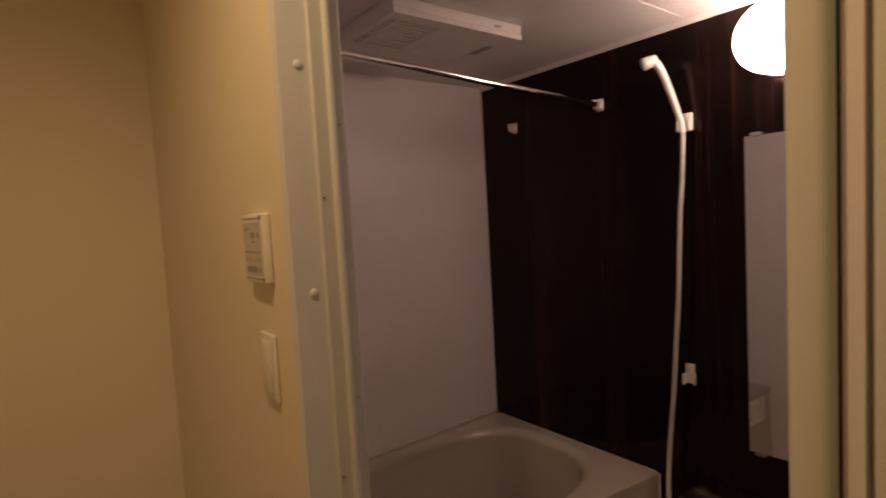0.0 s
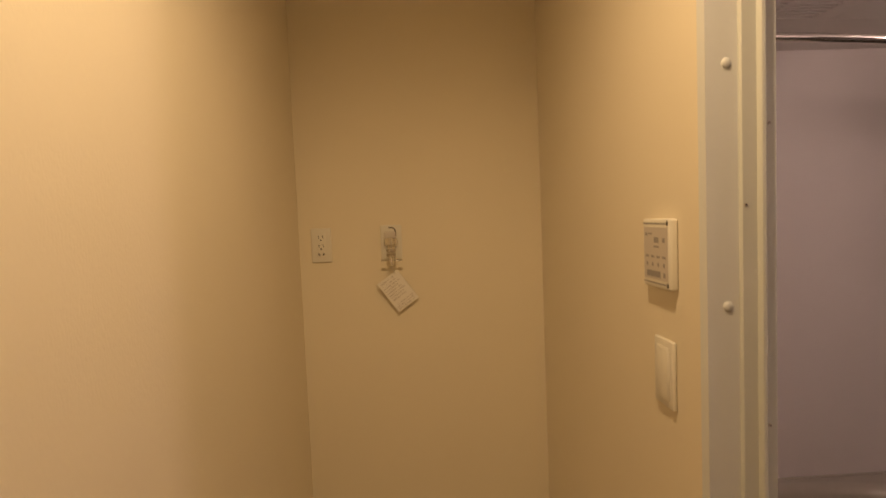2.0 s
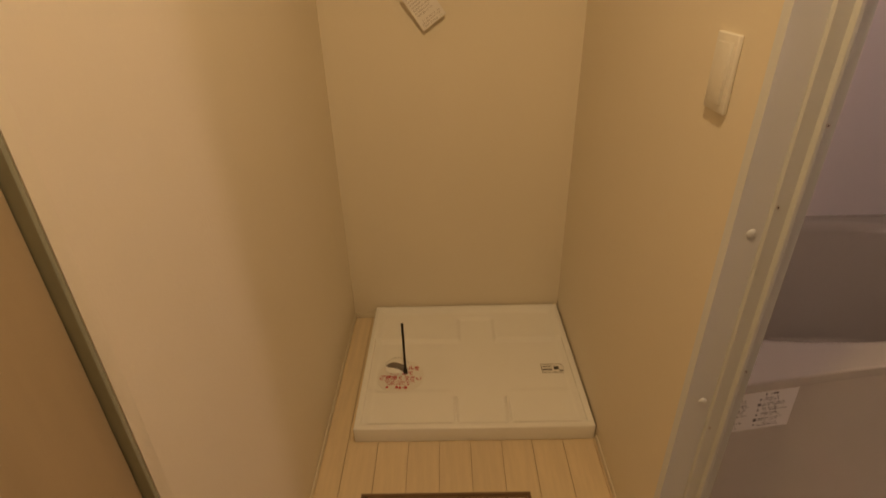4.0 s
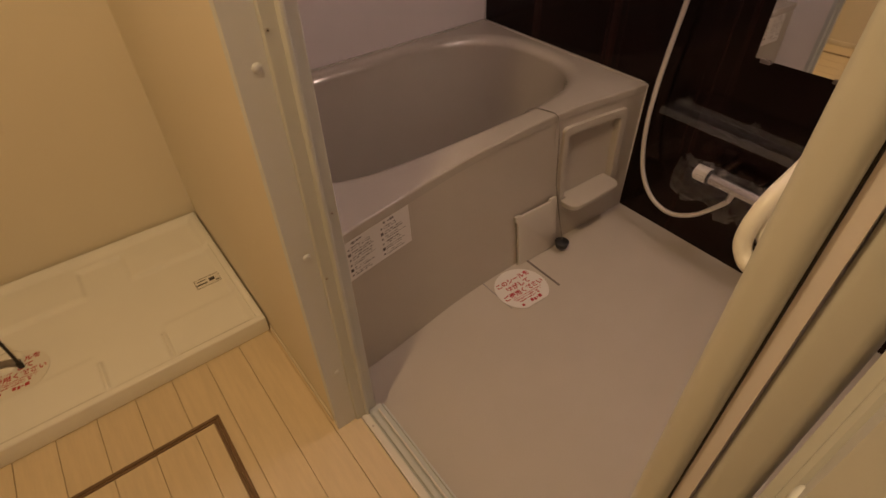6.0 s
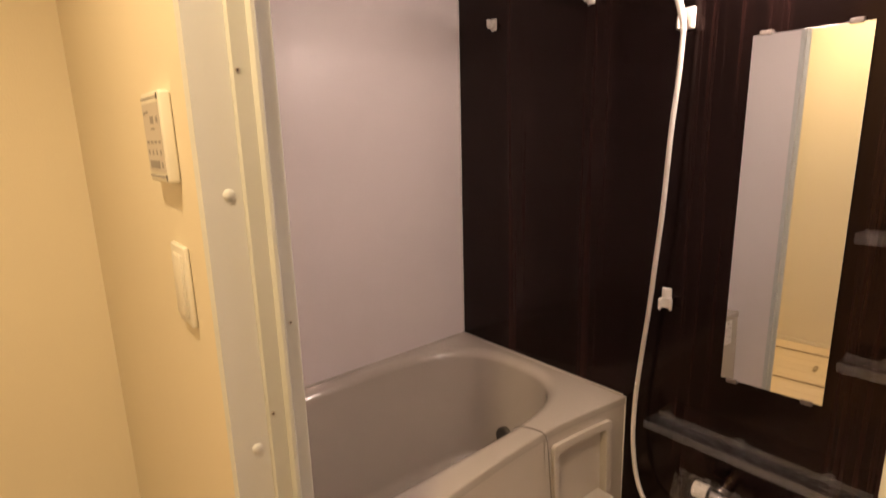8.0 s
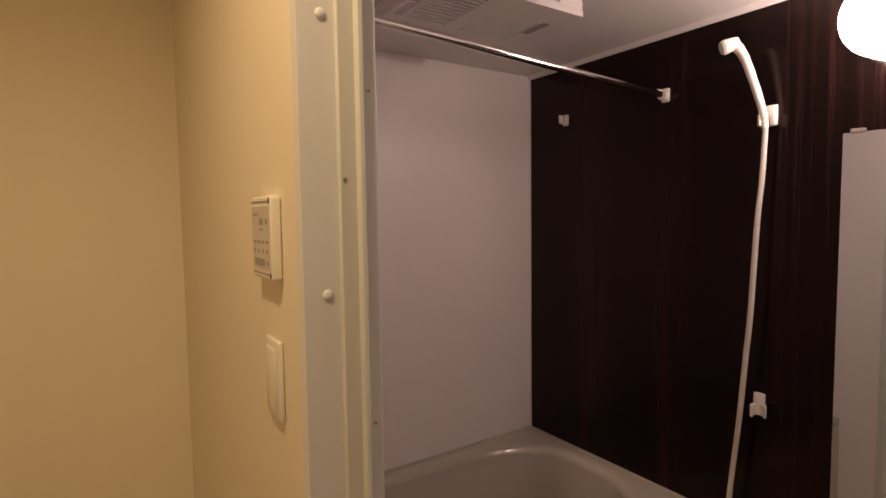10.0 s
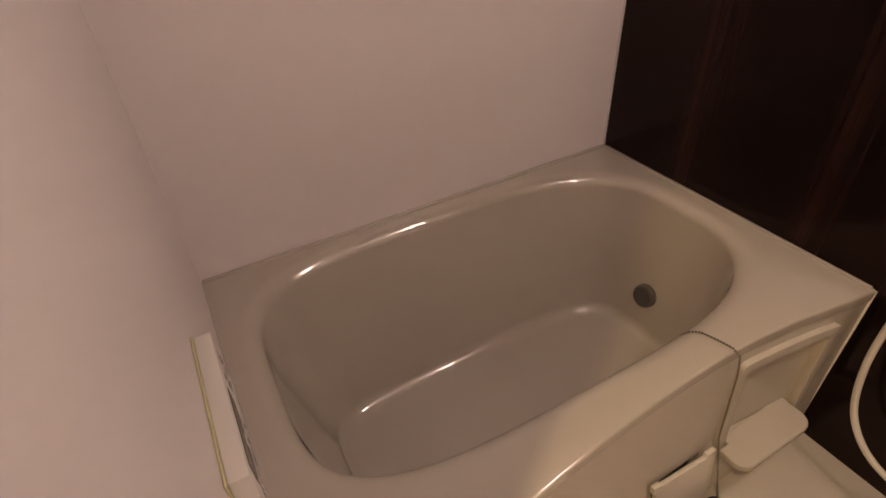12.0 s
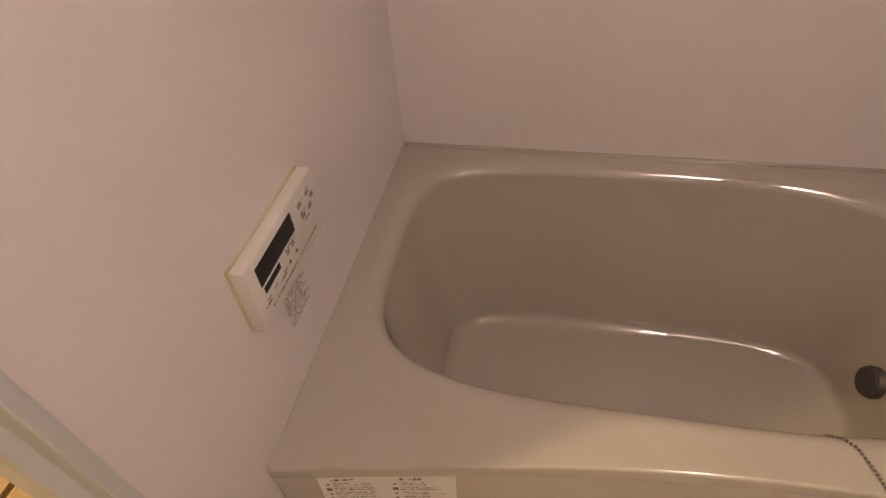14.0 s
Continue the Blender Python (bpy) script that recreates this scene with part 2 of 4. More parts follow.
def tube(points, r, n=12, bm=None, closed_ends=True, steps=6):
    """A round tube swept through smooth points."""
    pts = [Vector(p) for p in points]
    path = []
    for i in range(len(pts) - 1):
        p0, p1, p2, p3 = pts[max(i - 1, 0)], pts[i], pts[i + 1], pts[min(i + 2, len(pts) - 1)]
        for s in range(steps):
            t = s / steps
            path.append(0.5 * ((2 * p1) + (p2 - p0) * t + (2 * p0 - 5 * p1 + 4 * p2 - p3) * t * t + (3 * p1 - p0 - 3 * p2 + p3) * t ** 3))
    path.append(pts[-1])
    own = bmesh.new()
    rings, up = [], Vector((0.31, 0.17, 0.93))
    for i, p in enumerate(path):
        d = (path[min(i + 1, len(path) - 1)] - path[max(i - 1, 0)]).normalized()
        side = d.cross(up).normalized()
        up = side.cross(d).normalized()
        rad = r[i * (len(r) - 1) // max(1, len(path) - 1)] if isinstance(r, (list, tuple)) else r
        rings.append([own.verts.new(p + rad * (math.cos(2 * math.pi * k / n) * side + math.sin(2 * math.pi * k / n) * up)) for k in range(n)])
    for a, b in zip(rings, rings[1:]):
        for k in range(n):
            own.faces.new((a[k], a[(k + 1) % n], b[(k + 1) % n], b[k]))
    if closed_ends:
        own.faces.new(rings[0])
        own.faces.new(rings[-1][::-1])
    return join(bm, own)


def dome(center, axis, r, depth, n=32, rings=10, bm=None):
    own = bmesh.new()
    q = Vector(axis).to_track_quat("Z", "Y").to_matrix().to_4x4()
    m = Matrix.Translation(center) @ q
    loops = []
    for i in range(rings):
        a = math.pi / 2 * i / rings
        loops.append([own.verts.new(m @ Vector((r * math.cos(a) * math.cos(2 * math.pi * k / n), r * math.cos(a) * math.sin(2 * math.pi * k / n), depth * math.sin(a)))) for k in range(n)])
    tip = own.verts.new(m @ Vector((0, 0, depth)))
    for a, b in zip(loops, loops[1:]):
        for k in range(n):
            own.faces.new((a[k], a[(k + 1) % n], b[(k + 1) % n], b[k]))
    for k in range(n):
        own.faces.new((loops[-1][k], loops[-1][(k + 1) % n], tip))
    own.faces.new(loops[0][::-1])
    return join(bm, own)


def letters(body, size, m, material, parent, name="lettering", squeeze=1.0):
    """Printed writing as a thin mesh, centred, in the plane of m."""
    c = bpy.data.curves.new("lettering", "FONT")
    c.body, c.size, c.align_x, c.align_y, c.extrude = body, size, "CENTER", "CENTER", 0.00015
    c.offset = size * 0.03
    tmp = new("tmp_text", c)
    me = bpy.data.meshes.new_from_object(tmp.evaluated_get(bpy.context.evaluated_depsgraph_get()))
    bpy.data.objects.remove(tmp)
    bpy.data.curves.remove(c)
    me.transform(m @ Matrix.Diagonal((squeeze, 1, 1, 1)))
    me.materials.clear()
    me.materials.append(material)
    ob = new(name, me)
    ob.parent = parent
    ob.matrix_parent_inverse = Matrix.Translation(-Vector(parent.location))
    return ob


def bars(rects, m, material, parent, name, lift=0.0003):
    """Thin printed bars (x, y, width, height) in the plane of m."""
    own = bmesh.new()
    for x, y, w, h in rects:
        box(x - w / 2, x + w / 2, y - h / 2, y + h / 2, 0, lift, bm=own)
    bmesh.ops.transform(own, matrix=m, verts=own.verts)
    ob = part(name, own, material, parent)
    ob["kind"] = "stuff"
    return ob


def line_of_print(rng, x0, x1, y, h):
    """Glyph-like blocks of unreadable small print along one line."""
    out, x = [], x0
    while x < x1 - h * 0.5:
        w = h * rng.uniform(0.45, 0.95)
        if rng.random() < 0.9:
            k = h * rng.uniform(0.6, 1.0)
            out.append((x + w / 2, y + rng.uniform(-0.12, 0.12) * h, w, k * rng.choice((0.35, 0.6, 1.0))))
        x += w + h * rng.uniform(0.12, 0.3)
    return out


def plane_at(p, right, up):
    """A frame at p whose x runs right and y runs up."""
    right, up = Vector(right).normalized(), Vector(up).normalized()
    out = right.cross(up)
    m = Matrix((right, up, out)).transposed().to_4x4()
    m.translation = p
    return m


# ---------------------------------------------------------------- plan
XL, XW, YB = -0.463, 0.40, 1.83          # washroom left wall, wall to the bath, back of the alcove
XP, XD, YT = 0.505, 1.81, 1.815          # bath panel, dark wall, wall behind the tub
JF, JN = 0.735, -0.022                     # the two jambs of the bath doorway
ZB, ZC, ZW = -0.06, 2.015, 2.40          # bath floor, bath ceiling, washroom ceiling
YBACK = -1.25
YN = -0.16                               # near wall of the bath
HEAD = 1.955


# ---------------------------------------------------------------- structure
solid("wall_alcove_back", box(XL - 0.1, XW, YB, YB + 0.1, -0.02, ZW), M_PAPER, "cream textured wallpaper wall at the back of the laundry alcove", "wall", kind="structure")
solid("wall_left", box(XL - 0.1, XL, 0.451, YB, -0.02, ZW), M_PAPER, "cream textured wallpaper side wall of the laundry alcove", "wall", kind="structure")
solid("wall_left_rear", box(XL - 0.1, XL, YBACK, -0.36, -0.02, ZW), M_PAPER, "cream wallpaper wall beside the hall door", "wall", kind="structure")
solid("wall_left_lintel", box(XL - 0.1, XL, -0.36, 0.451, 2.03, ZW), M_PAPER, "cream wallpaper wall above the hall door", "wall", kind="structure")
solid("wall_rear", box(XL - 0.1, XP, YBACK - 0.1, YBACK, -0.02, ZW), M_PAPER, "plain cream wallpaper wall behind", "wall", kind="structure")
solid("wall_partition", box(XW, XP - 0.012, JF + 0.012, YB + 0.1, -0.06, ZW), M_PAPER, "cream wallpaper partition between alcove and bathroom", "wall", kind="structure")
solid("wall_partition_rear", box(XW, XP - 0.012, YBACK, JN - 0.012, -0.06, ZW), M_PAPER, "cream wallpaper partition wall past the bath door", "wall", kind="structure")
solid("wall_partition_lintel", box(XW, XP - 0.012, JN - 0.012, JF + 0.012, HEAD + 0.03, ZW), M_PAPER, "cream wallpaper wall above the bath door", "wall", kind="structure")
solid("ceiling_washroom", box(XL - 0.1, XP, YBACK - 0.1, YB + 0.1, ZW, ZW + 0.06), M_PAPER, "plain cream papered washroom ceiling", "ceiling", kind="structure")

solid("wall_bath_left", box(XP - 0.012, XP, JF + 0.012, YT + 0.02, ZB - 0.04, ZC + 0.02), M_PANEL, "smooth white bathroom wall panel beside the tub", "wall", kind="structure")
solid("wall_bath_left_rear", box(XP - 0.012, XP, YN, JN - 0.012, ZB - 0.04, ZC + 0.02), M_PANEL, "smooth white bathroom wall panel past the door", "wall", kind="structure")
solid("wall_bath_left_lintel", box(XP - 0.012, XP, JN - 0.012, JF + 0.012, HEAD + 0.03, ZC + 0.02), M_PANEL, "white bathroom panel above the door", "wall", kind="structure")
solid("wall_bath_back", box(XP, XD + 0.03, YT, YT + 0.03, ZB - 0.04, ZC + 0.02), M_PANEL, "smooth white bathroom wall panel behind the tub", "wall", kind="structure")
solid("wall_bath_dark", box(XD, XD + 0.03, YN, YT, ZB - 0.04, ZC + 0.02), M_DARK, "glossy near-black streaked bathroom wall panel", "wall", kind="structure")
solid("wall_bath_near", box(XP, XD + 0.03, YN - 0.03, YN, ZB - 0.04, ZC + 0.02), M_PANEL, "plain white bathroom wall panel", "wall", kind="structure")
solid("ceiling_bath", box(XP - 0.01, XD + 0.03, YN - 0.03, YT + 0.03, ZC + 0.005, ZC + 0.05), M_CEIL, "smooth off-white bathroom ceiling panel", "ceiling", kind="structure")
solid("trim_bath_ceiling_dark", prism([(XD, YN, ZC - 0.010), (XD - 0.008, YN, ZC - 0.010), (XD - 0.022, YN, ZC + 0.0045), (XD, YN, ZC + 0.0045)], (0, YT - YN - 0.001, 0)), M_CEIL, "off-white ceiling edge trim above the dark wall", "trim", kind="structure")
solid("trim_bath_corner", box(XD - 0.006, XD - 0.0005, YT - 0.006, YT - 0.0005, 0.45, ZC - 0.012, 0.001, 1), M_CEIL, "thin off-white corner bead between wall panels", "trim", kind="structure")
solid("ceiling_seam", box(XP, XD - 0.03, 0.80, 0.8025, ZC + 0.0035, ZC + 0.007), M_CEIL, "thin joint strip across the bath ceiling", "trim", kind="structure")

# bath floor with a slightly raised rim against the walls
fl = box(XP - 0.02, XD + 0.01, YN, YT, ZB - 0.05, ZB)
solid("floor_bath", fl, M_BFLOOR, "matte grey-beige moulded bathroom floor", "floor", kind="structure")

# washroom floor base, planks follow at the end
HX0, HX1, HY0, HY1 = -0.322, 0.165, 0.36, 0.973
floor = solid("floor", box(XL - 0.1, XW + 0.06, YBACK - 0.1, YB + 0.1, -0.08, -0.006), M_GAP, "pale maple plank floor of the washroom", "floor", kind="structure")

solid("baseboard_right", box(XW - 0.0045, XW - 0.0005, JF + 0.03, 1.155, 0.0, 0.024, 0.002), M_PAPER, "slim cream baseboard along the partition", "baseboard", kind="structure")
solid("baseboard_left", box(XL + 0.0005, XL + 0.0045, 0.50, YB - 0.001, 0.0, 0.028, 0.003), M_TRIM, "slim cream baseboard along the alcove wall", "baseboard", kind="structure")
solid("baseboard_back", box(XL + 0.009, -0.375, YB - 0.0045, YB - 0.0005, 0.0, 0.028, 0.003), M_TRIM, "slim cream baseboard behind the pan", "baseboard", kind="structure")


def jamb(name, y, s):
    """One side of the bath door frame; s = +1 for the jamb whose face looks towards -y."""
    d = thing(name, (0.46, y, 0), "cream aluminium bath door frame post with screw caps", "door frame", kind="structure")
    z0, z1 = 0.0, HEAD
    prof = [(XW - 0.0015, y + 0.022 * s), (XW - 0.0015, y), (0.4488, y), (0.4488, y + 0.022 * s)]
    part("casing", prism([(a, b, z0) for a, b in prof], (0, 0, z1 + 0.045)), M_CASING, d, "greyish white flat casing strip")
    prof = [(0.449, y + 0.022 * s), (0.449, y - 0.003 * s), (0.4515, y - 0.006 * s), (0.474, y - 0.006 * s), (0.4755, y - 0.010 * s), (0.4785, y - 0.0125 * s),
            (0.4835, y - 0.0125 * s), (0.486, y - 0.010 * s), (0.4875, y + 0.003 * s), (0.5105, y + 0.0035 * s),
            (0.512, y + 0.0055 * s), (0.510, y + 0.016 * s), (0.5075, y + 0.022 * s)]
    part("post", prism([(a, b, z0 - 0.055) for a, b in prof], (0, 0, z1 + 0.055)), M_FRAME, d, "cream aluminium post with a rounded ridge")
    for z in (1.686, 1.318, 0.953, 0.587, 0.222):
        part("screw_cap", dome((0.431, y, z), (0, -s, 0), 0.0078, 0.0036, 18, 5), M_CASING, d, "round white screw cap")
    if s < 0:
        return d
    for x, z in ((0.4565, 1.473), (0.4565, 1.001), (0.4565, 0.52), (0.4985, 1.596), (0.4985, 1.126), (0.4985, 0.658)):
        yy = y - (0.006 if x < 0.48 else -0.003) * s
        sc = part("screw", cyl((x, yy + 0.002 * s, z), (x, yy - 0.0012 * s, z), 0.0034, 0.003, 12), M_STEEL, d, "small steel screw")
        part("slot", cyl((x, yy, z), (x, yy - 0.0016 * s, z), 0.0013, n=8), M_BLACK, sc)
    return d


jamb("door_frame_far", JF, 1)
jamb("door_frame_near", JN, -1)
hd = thing("door_frame_head", (0.46, 0.38, HEAD), "cream aluminium head of the bath door frame", "door frame", kind="structure")
part("head_rail", box(0.449, 0.519, JN - 0.01, JF + 0.01, HEAD, HEAD + 0.03, 0.002), M_FRAME, hd)
part("head_casing", box(XW - 0.0015, 0.448, JN - 0.02, JF + 0.02, HEAD + 0.002, HEAD + 0.045, 0.0015), M_CASING, hd)

th = thing("door_threshold", (0.49, 0.38, 0), "cream aluminium bath door sill with raised rails", "threshold", kind="structure")
part("sill_plate", box(0.462, 0.526, JN - 0.01, JF + 0.005, -0.06, -0.007, 0.001), M_FRAME, th)
part("rail", box(0.462, 0.4825, JN, JF - 0.007, -0.0065, 0.0055, 0.002, 3), M_WHITE, th, "wide cream sill rail")
part("rail", box(0.4885, 0.5035, JN, JF - 0.012, -0.0065, 0.0035, 0.002, 3), M_FRAME, th)
part("rail", box(0.5085, 0.514, JN, JF - 0.012, -0.0065, 0.001, 0.0015), M_WHITE, th)
part("sill_lip", box(0.5265, 0.532, JN, JF - 0.004, -0.058, -0.002, 0.0015), M_FRAME, th)
part("screw", cyl((0.472, 0.685, 0.004), (0.472, 0.685, 0.0068), 0.0035, 0.003, 10), M_STEEL, th)

# hall door in the left wall
hall = thing("hall_door", (XL - 0.04, 0.05, 0), "plain brownish veneer hall door, closed in its frame", "door", kind="structure")
part("leaf", box(XL - 0.045, XL - 0.011, -0.33, 0.441, 0.006, 2.0, 0.002), M_HALLDOOR, hall)
part("frame_post", box(XL - 0.1, XL + 0.003, 0.443, 0.4505, 0, 2.03, 0.0015), M_OLIVE, hall, "olive grey door frame edge")
part("frame_post", box(XL - 0.1, XL + 0.003, -0.3595, -0.332, 0, 2.03, 0.0015), M_OLIVE, hall, "olive grey door frame edge")
part("casing_strip", box(XL + 0.0003, XL + 0.0035, 0.4515, 0.475, 0, 2.05, 0.001), M_TRIM, hall, "slim cream casing strip")
part("frame_head", box(XL - 0.1, XL + 0.003, -0.332, 0.443, 2.004, 2.03, 0.0015), M_OLIVE, hall)

# ---------------------------------------------------------------- lights as things
dl = thing("ceiling_downlight", (*WASH_LIGHT, ZW), "small round recessed downlight in the washroom ceiling", "ceiling light")
part("bezel", cyl((*WASH_LIGHT, ZW - 0.006), (*WASH_LIGHT, ZW - 0.0005), 0.055, 0.06, 32), M_WHITE, dl)
part("diffuser", cyl((*WASH_LIGHT, ZW - 0.009), (*WASH_LIGHT, ZW - 0.0065), 0.042, 0.044, 32), M_DOWN, dl)

LY, LZ = 0.522, 1.872
wl = thing("wall_lamp", (XD, LY, LZ), "round opal glass bathroom wall lamp, switched on", "wall lamp")
part("base", cyl((XD - 0.0005, LY, LZ), (XD - 0.026, LY, LZ), 0.102, 0.098, 40, bevel=0.004), M_WHITE, wl, "white plastic lamp base")
globe = bmesh.new()
bmesh.ops.create_uvsphere(globe, u_segments=40, v_segments=20, radius=1)
bmesh.ops.transform(globe, matrix=Matrix.Translation((XD - 0.098, LY, LZ)) @ Matrix.Diagonal((0.080, 0.100, 0.100, 1)), verts=globe.verts)
part("globe", globe, M_LAMP, wl, "glowing opal glass globe")

# ---------------------------------------------------------------- bathtub
RIM = 0.45
FRONT = [(0.5055, 0.893), (0.62, 0.918), (0.79, 0.945), (0.95, 0.972), (1.10, 0.988), (1.25, 0.998), (1.41, 1.002), (1.55, 0.992), (1.68, 0.975), (1.808, 0.953)]
FOOT = [(0.5055, 0.885), (0.62, 0.893), (0.79, 0.915), (0.95, 0.938), (1.10, 0.946), (1.25, 0.948), (1.41, 0.950), (1.55, 0.950), (1.68, 0.949), (1.808, 0.948)]


def along(table, x):
    for (x0, y0), (x1, y1) in zip(table, table[1:]):
        if x <= x1:
            return y0 + (y1 - y0) * (x - x0) / (x1 - x0)
    return table[-1][1]


def rounded(table, x):
    """The table smoothed over a short window."""
    return sum(along(table, min(max(x + d, table[0][0]), table[-1][0])) for d in (-0.06, -0.03, 0, 0.03, 0.06)) / 5


def oval(cx, cy, a, b, wide, count=96):
    out = []
    for k in range(count):
        t = 2 * math.pi * k / count
        c, s = math.cos(t), math.sin(t)
        n = wide if c < 0 else wide - 1.0
        out.append((cx + a * math.copysign(abs(c) ** (2 / n), c), cy + b * math.copysign(abs(s) ** (2 / n), s)))
    return out


def tub_shell():
    bm = bmesh.new()
    xs = [0.5055 + (1.808 - 0.5055) * i / 40 for i in range(41)]
    outer = [(x, rounded(FRONT, x) + 0.003) for x in xs] + [(1.808, y) for y in (1.2, 1.45, 1.65)] + [(1.808 - (1.808 - 0.5055) * i / 24, 1.813) for i in range(25)] + [(0.5055, y) for y in (1.65, 1.45, 1.2)]
    ov = [bm.verts.new((x, y, RIM)) for x, y in outer]
    oe = [bm.edges.new((ov[i], ov[(i + 1) % len(ov)])) for i in range(len(ov))]
    # inner rings from the rim down to the bottom
    prof = []
    for i in range(9):                                # rolled lip
        a = math.pi / 2 * i / 8
        prof.append((0.042 * (1 - math.sin(a)) - 0.005, RIM - 0.038 * (1 - math.cos(a)), 0.0))
    depth_top, depth_bottom = RIM - 0.038, -0.005
    for i in range(1, 9):
        prof.append((-0.005 * (1 - i / 8), depth_top + (0.036 - depth_top) * i / 8, 0.86 * i / 8))
    for i in range(1, 8):                             # bottom fillet
        a = math.pi / 2 * i / 7
        prof.append((-0.022 * (1 - math.cos(a)), 0.036 - 0.041 * math.sin(a), 0.86 + 0.14 * (1 - math.cos(a))))
    prof.append((-0.08, depth_bottom - 0.001, 1.0))
    rings = []
    for grow, z, t in prof:
        cx, cy = 1.159 + (1.172 - 1.159) * t, 1.420 + (1.372 - 1.420) * t
        a, b = 0.579 + (0.484 - 0.579) * t + grow, 0.330 + (0.228 - 0.330) * t + grow
        rings.append([bm.verts.new((x, y, z)) for x, y in oval(cx, cy, a, b, 4.1 + 1.1 * t, 160)])
    n = len(rings[0])
    ie = [bm.edges.new((rings[0][k], rings[0][(k + 1) % n])) for k in range(n)]
    bmesh.ops.triangle_fill(bm, use_beauty=True, use_dissolve=False, edges=oe + ie, normal=(0, 0, 1))
    for a, b in zip(rings, rings[1:]):
        for k in range(n):
            bm.faces.new((a[k], a[(k + 1) % n], b[(k + 1) % n], b[k]))
    bm.faces.new(rings[-1])
    # rounded front edge of the rim
    front = [v for v in ov[:41]]
    last = front
    for i in range(1, 5):
        a = math.pi / 2 * i / 4
        row = [bm.verts.new((v.co.x, v.co.y - 0.006 * math.sin(a), RIM - 0.006 * (1 - math.cos(a)))) for v in front]
        for j in range(40):
            bm.faces.new((last[j], last[j + 1], row[j + 1], row[j]))
        last = row
    row = [bm.verts.new((v.co.x, v.co.y + 0.0, RIM - 0.03)) for v in last]
    for j in range(40):
        bm.faces.new((last[j], last[j + 1], row[j + 1], row[j]))
    return bm


def front_sheet(x0, x1, inset, bulge=0.0, hole=None, rows=12):
    """The tub's front, lofted from the rim's curve to the foot's."""
    bm = bmesh.new()
    cols = 2 * rows // 3 * 2
    grid = []
    for i in range(cols + 1):
        x = x0 + (x1 - x0) * i / cols
        col = []
        for j in range(rows + 1):
            t = j / rows
            y = rounded(FRONT, x) + inset + (rounded(FOOT, x) - rounded(FRONT, x)) * (0.35 * t + 0.65 * t ** 3)
            col.append(bm.verts.new((x, y - bulge * math.sin(math.pi * t), RIM - 0.018 - (RIM - 0.018 - ZB + 0.01) * t)))
        grid.append(col)
    for i in range(cols):
        for j in range(rows):
            mid = (grid[i][j].co + grid[i + 1][j + 1].co) / 2
            if hole and hole[0] < mid.x < hole[1] and (hole[3] if len(hole) > 3 else -1) < mid.z < hole[2]:
                continue
            bm.faces.new((grid[i][j], grid[i][j + 1], grid[i + 1][j + 1], grid[i + 1][j]))
    back = bmesh.ops.extrude_face_region(bm, geom=bm.faces[:])
    bmesh.ops.translate(bm, vec=(0, 0.02, 0), verts=[v for v in back["geom"] if isinstance(v, bmesh.types.BMVert)])
    return bm


tub = thing("bathtub", (1.15, 1.38, ZB), "grey-beige moulded bathtub, empty, with an apron front", "bathtub")
part("shell", tub_shell(), M_TUB, tub, "glossy grey-beige tub shell with a wide rim")
part("apron", front_sheet(0.508, 1.4085, 0.0, 0.004, (1.234, 1.398, 0.122), 36), M_APRON, tub, "removable satin grey-beige front apron")
side = part("side_apron", front_sheet(1.4115, 1.807, 0.0, 0.0, (1.458, 1.712, 0.372, 0.105), 36), M_APRON, tub, "fixed front panel with a soap pocket")
part("upstand", box(0.507, 1.808, 1.802, 1.8135, RIM - 0.002, RIM + 0.005, 0.002), M_TUB, tub)
part("upstand", box(1.797, 1.8085, 0.962, 1.8015, RIM - 0.002, RIM + 0.005, 0.002), M_TUB, tub)
part("end_seal", box(1.8073, 1.8097, 0.9512, 0.962, ZB + 0.002, RIM - 0.003), M_WHITE, tub, "thin white sealing strip at the wall")
inl = part("inlet", cyl((1.72, 1.428, 0.122), (1.662, 1.425, 0.134), 0.039, 0.037, 28, bevel=0.008), M_INLET, tub, "round dull steel circulation inlet")
part("inlet_grille", cyl((1.664, 1.425, 0.1336), (1.6605, 1.425, 0.1343), 0.031, 0.030, 24), M_INK_SHADE, inl)

# soap pocket: a raised frame with a recess and a small tray
def side_y(x, z):
    t = (RIM - 0.018 - z) / (RIM - 0.018 - ZB + 0.01)
    return rounded(FRONT, x) + (rounded(FOOT, x) - rounded(FRONT, x)) * (0.35 * t + 0.65 * t ** 3)


def bend(bm):
    """Cut into strips and lay it on the curved side panel."""
    for k in range(1, 10):
        bmesh.ops.bisect_plane(bm, geom=bm.verts[:] + bm.edges[:] + bm.faces[:], plane_co=(1.44 + 0.30 * k / 10, 0, 0), plane_no=(1, 0, 0))
        bmesh.ops.bisect_plane(bm, geom=bm.verts[:] + bm.edges[:] + bm.faces[:], plane_co=(0, 0, 0.09 + 0.30 * k / 10), plane_no=(0, 0, 1))
    for v in bm.verts:
        v.co.y += side_y(v.co.x, v.co.z)
    return bm


def arch(x0, x1, z0, z1, rad):
    turn = [math.pi / 2 * k / 6 for k in range(7)]
    return [(x0, z0)] + [(x0 + rad - rad * math.cos(a), z1 - rad + rad * math.sin(a)) for a in turn] + [(x1 - rad + rad * math.sin(a), z1 - rad + rad * math.cos(a)) for a in turn] + [(x1, z0)]


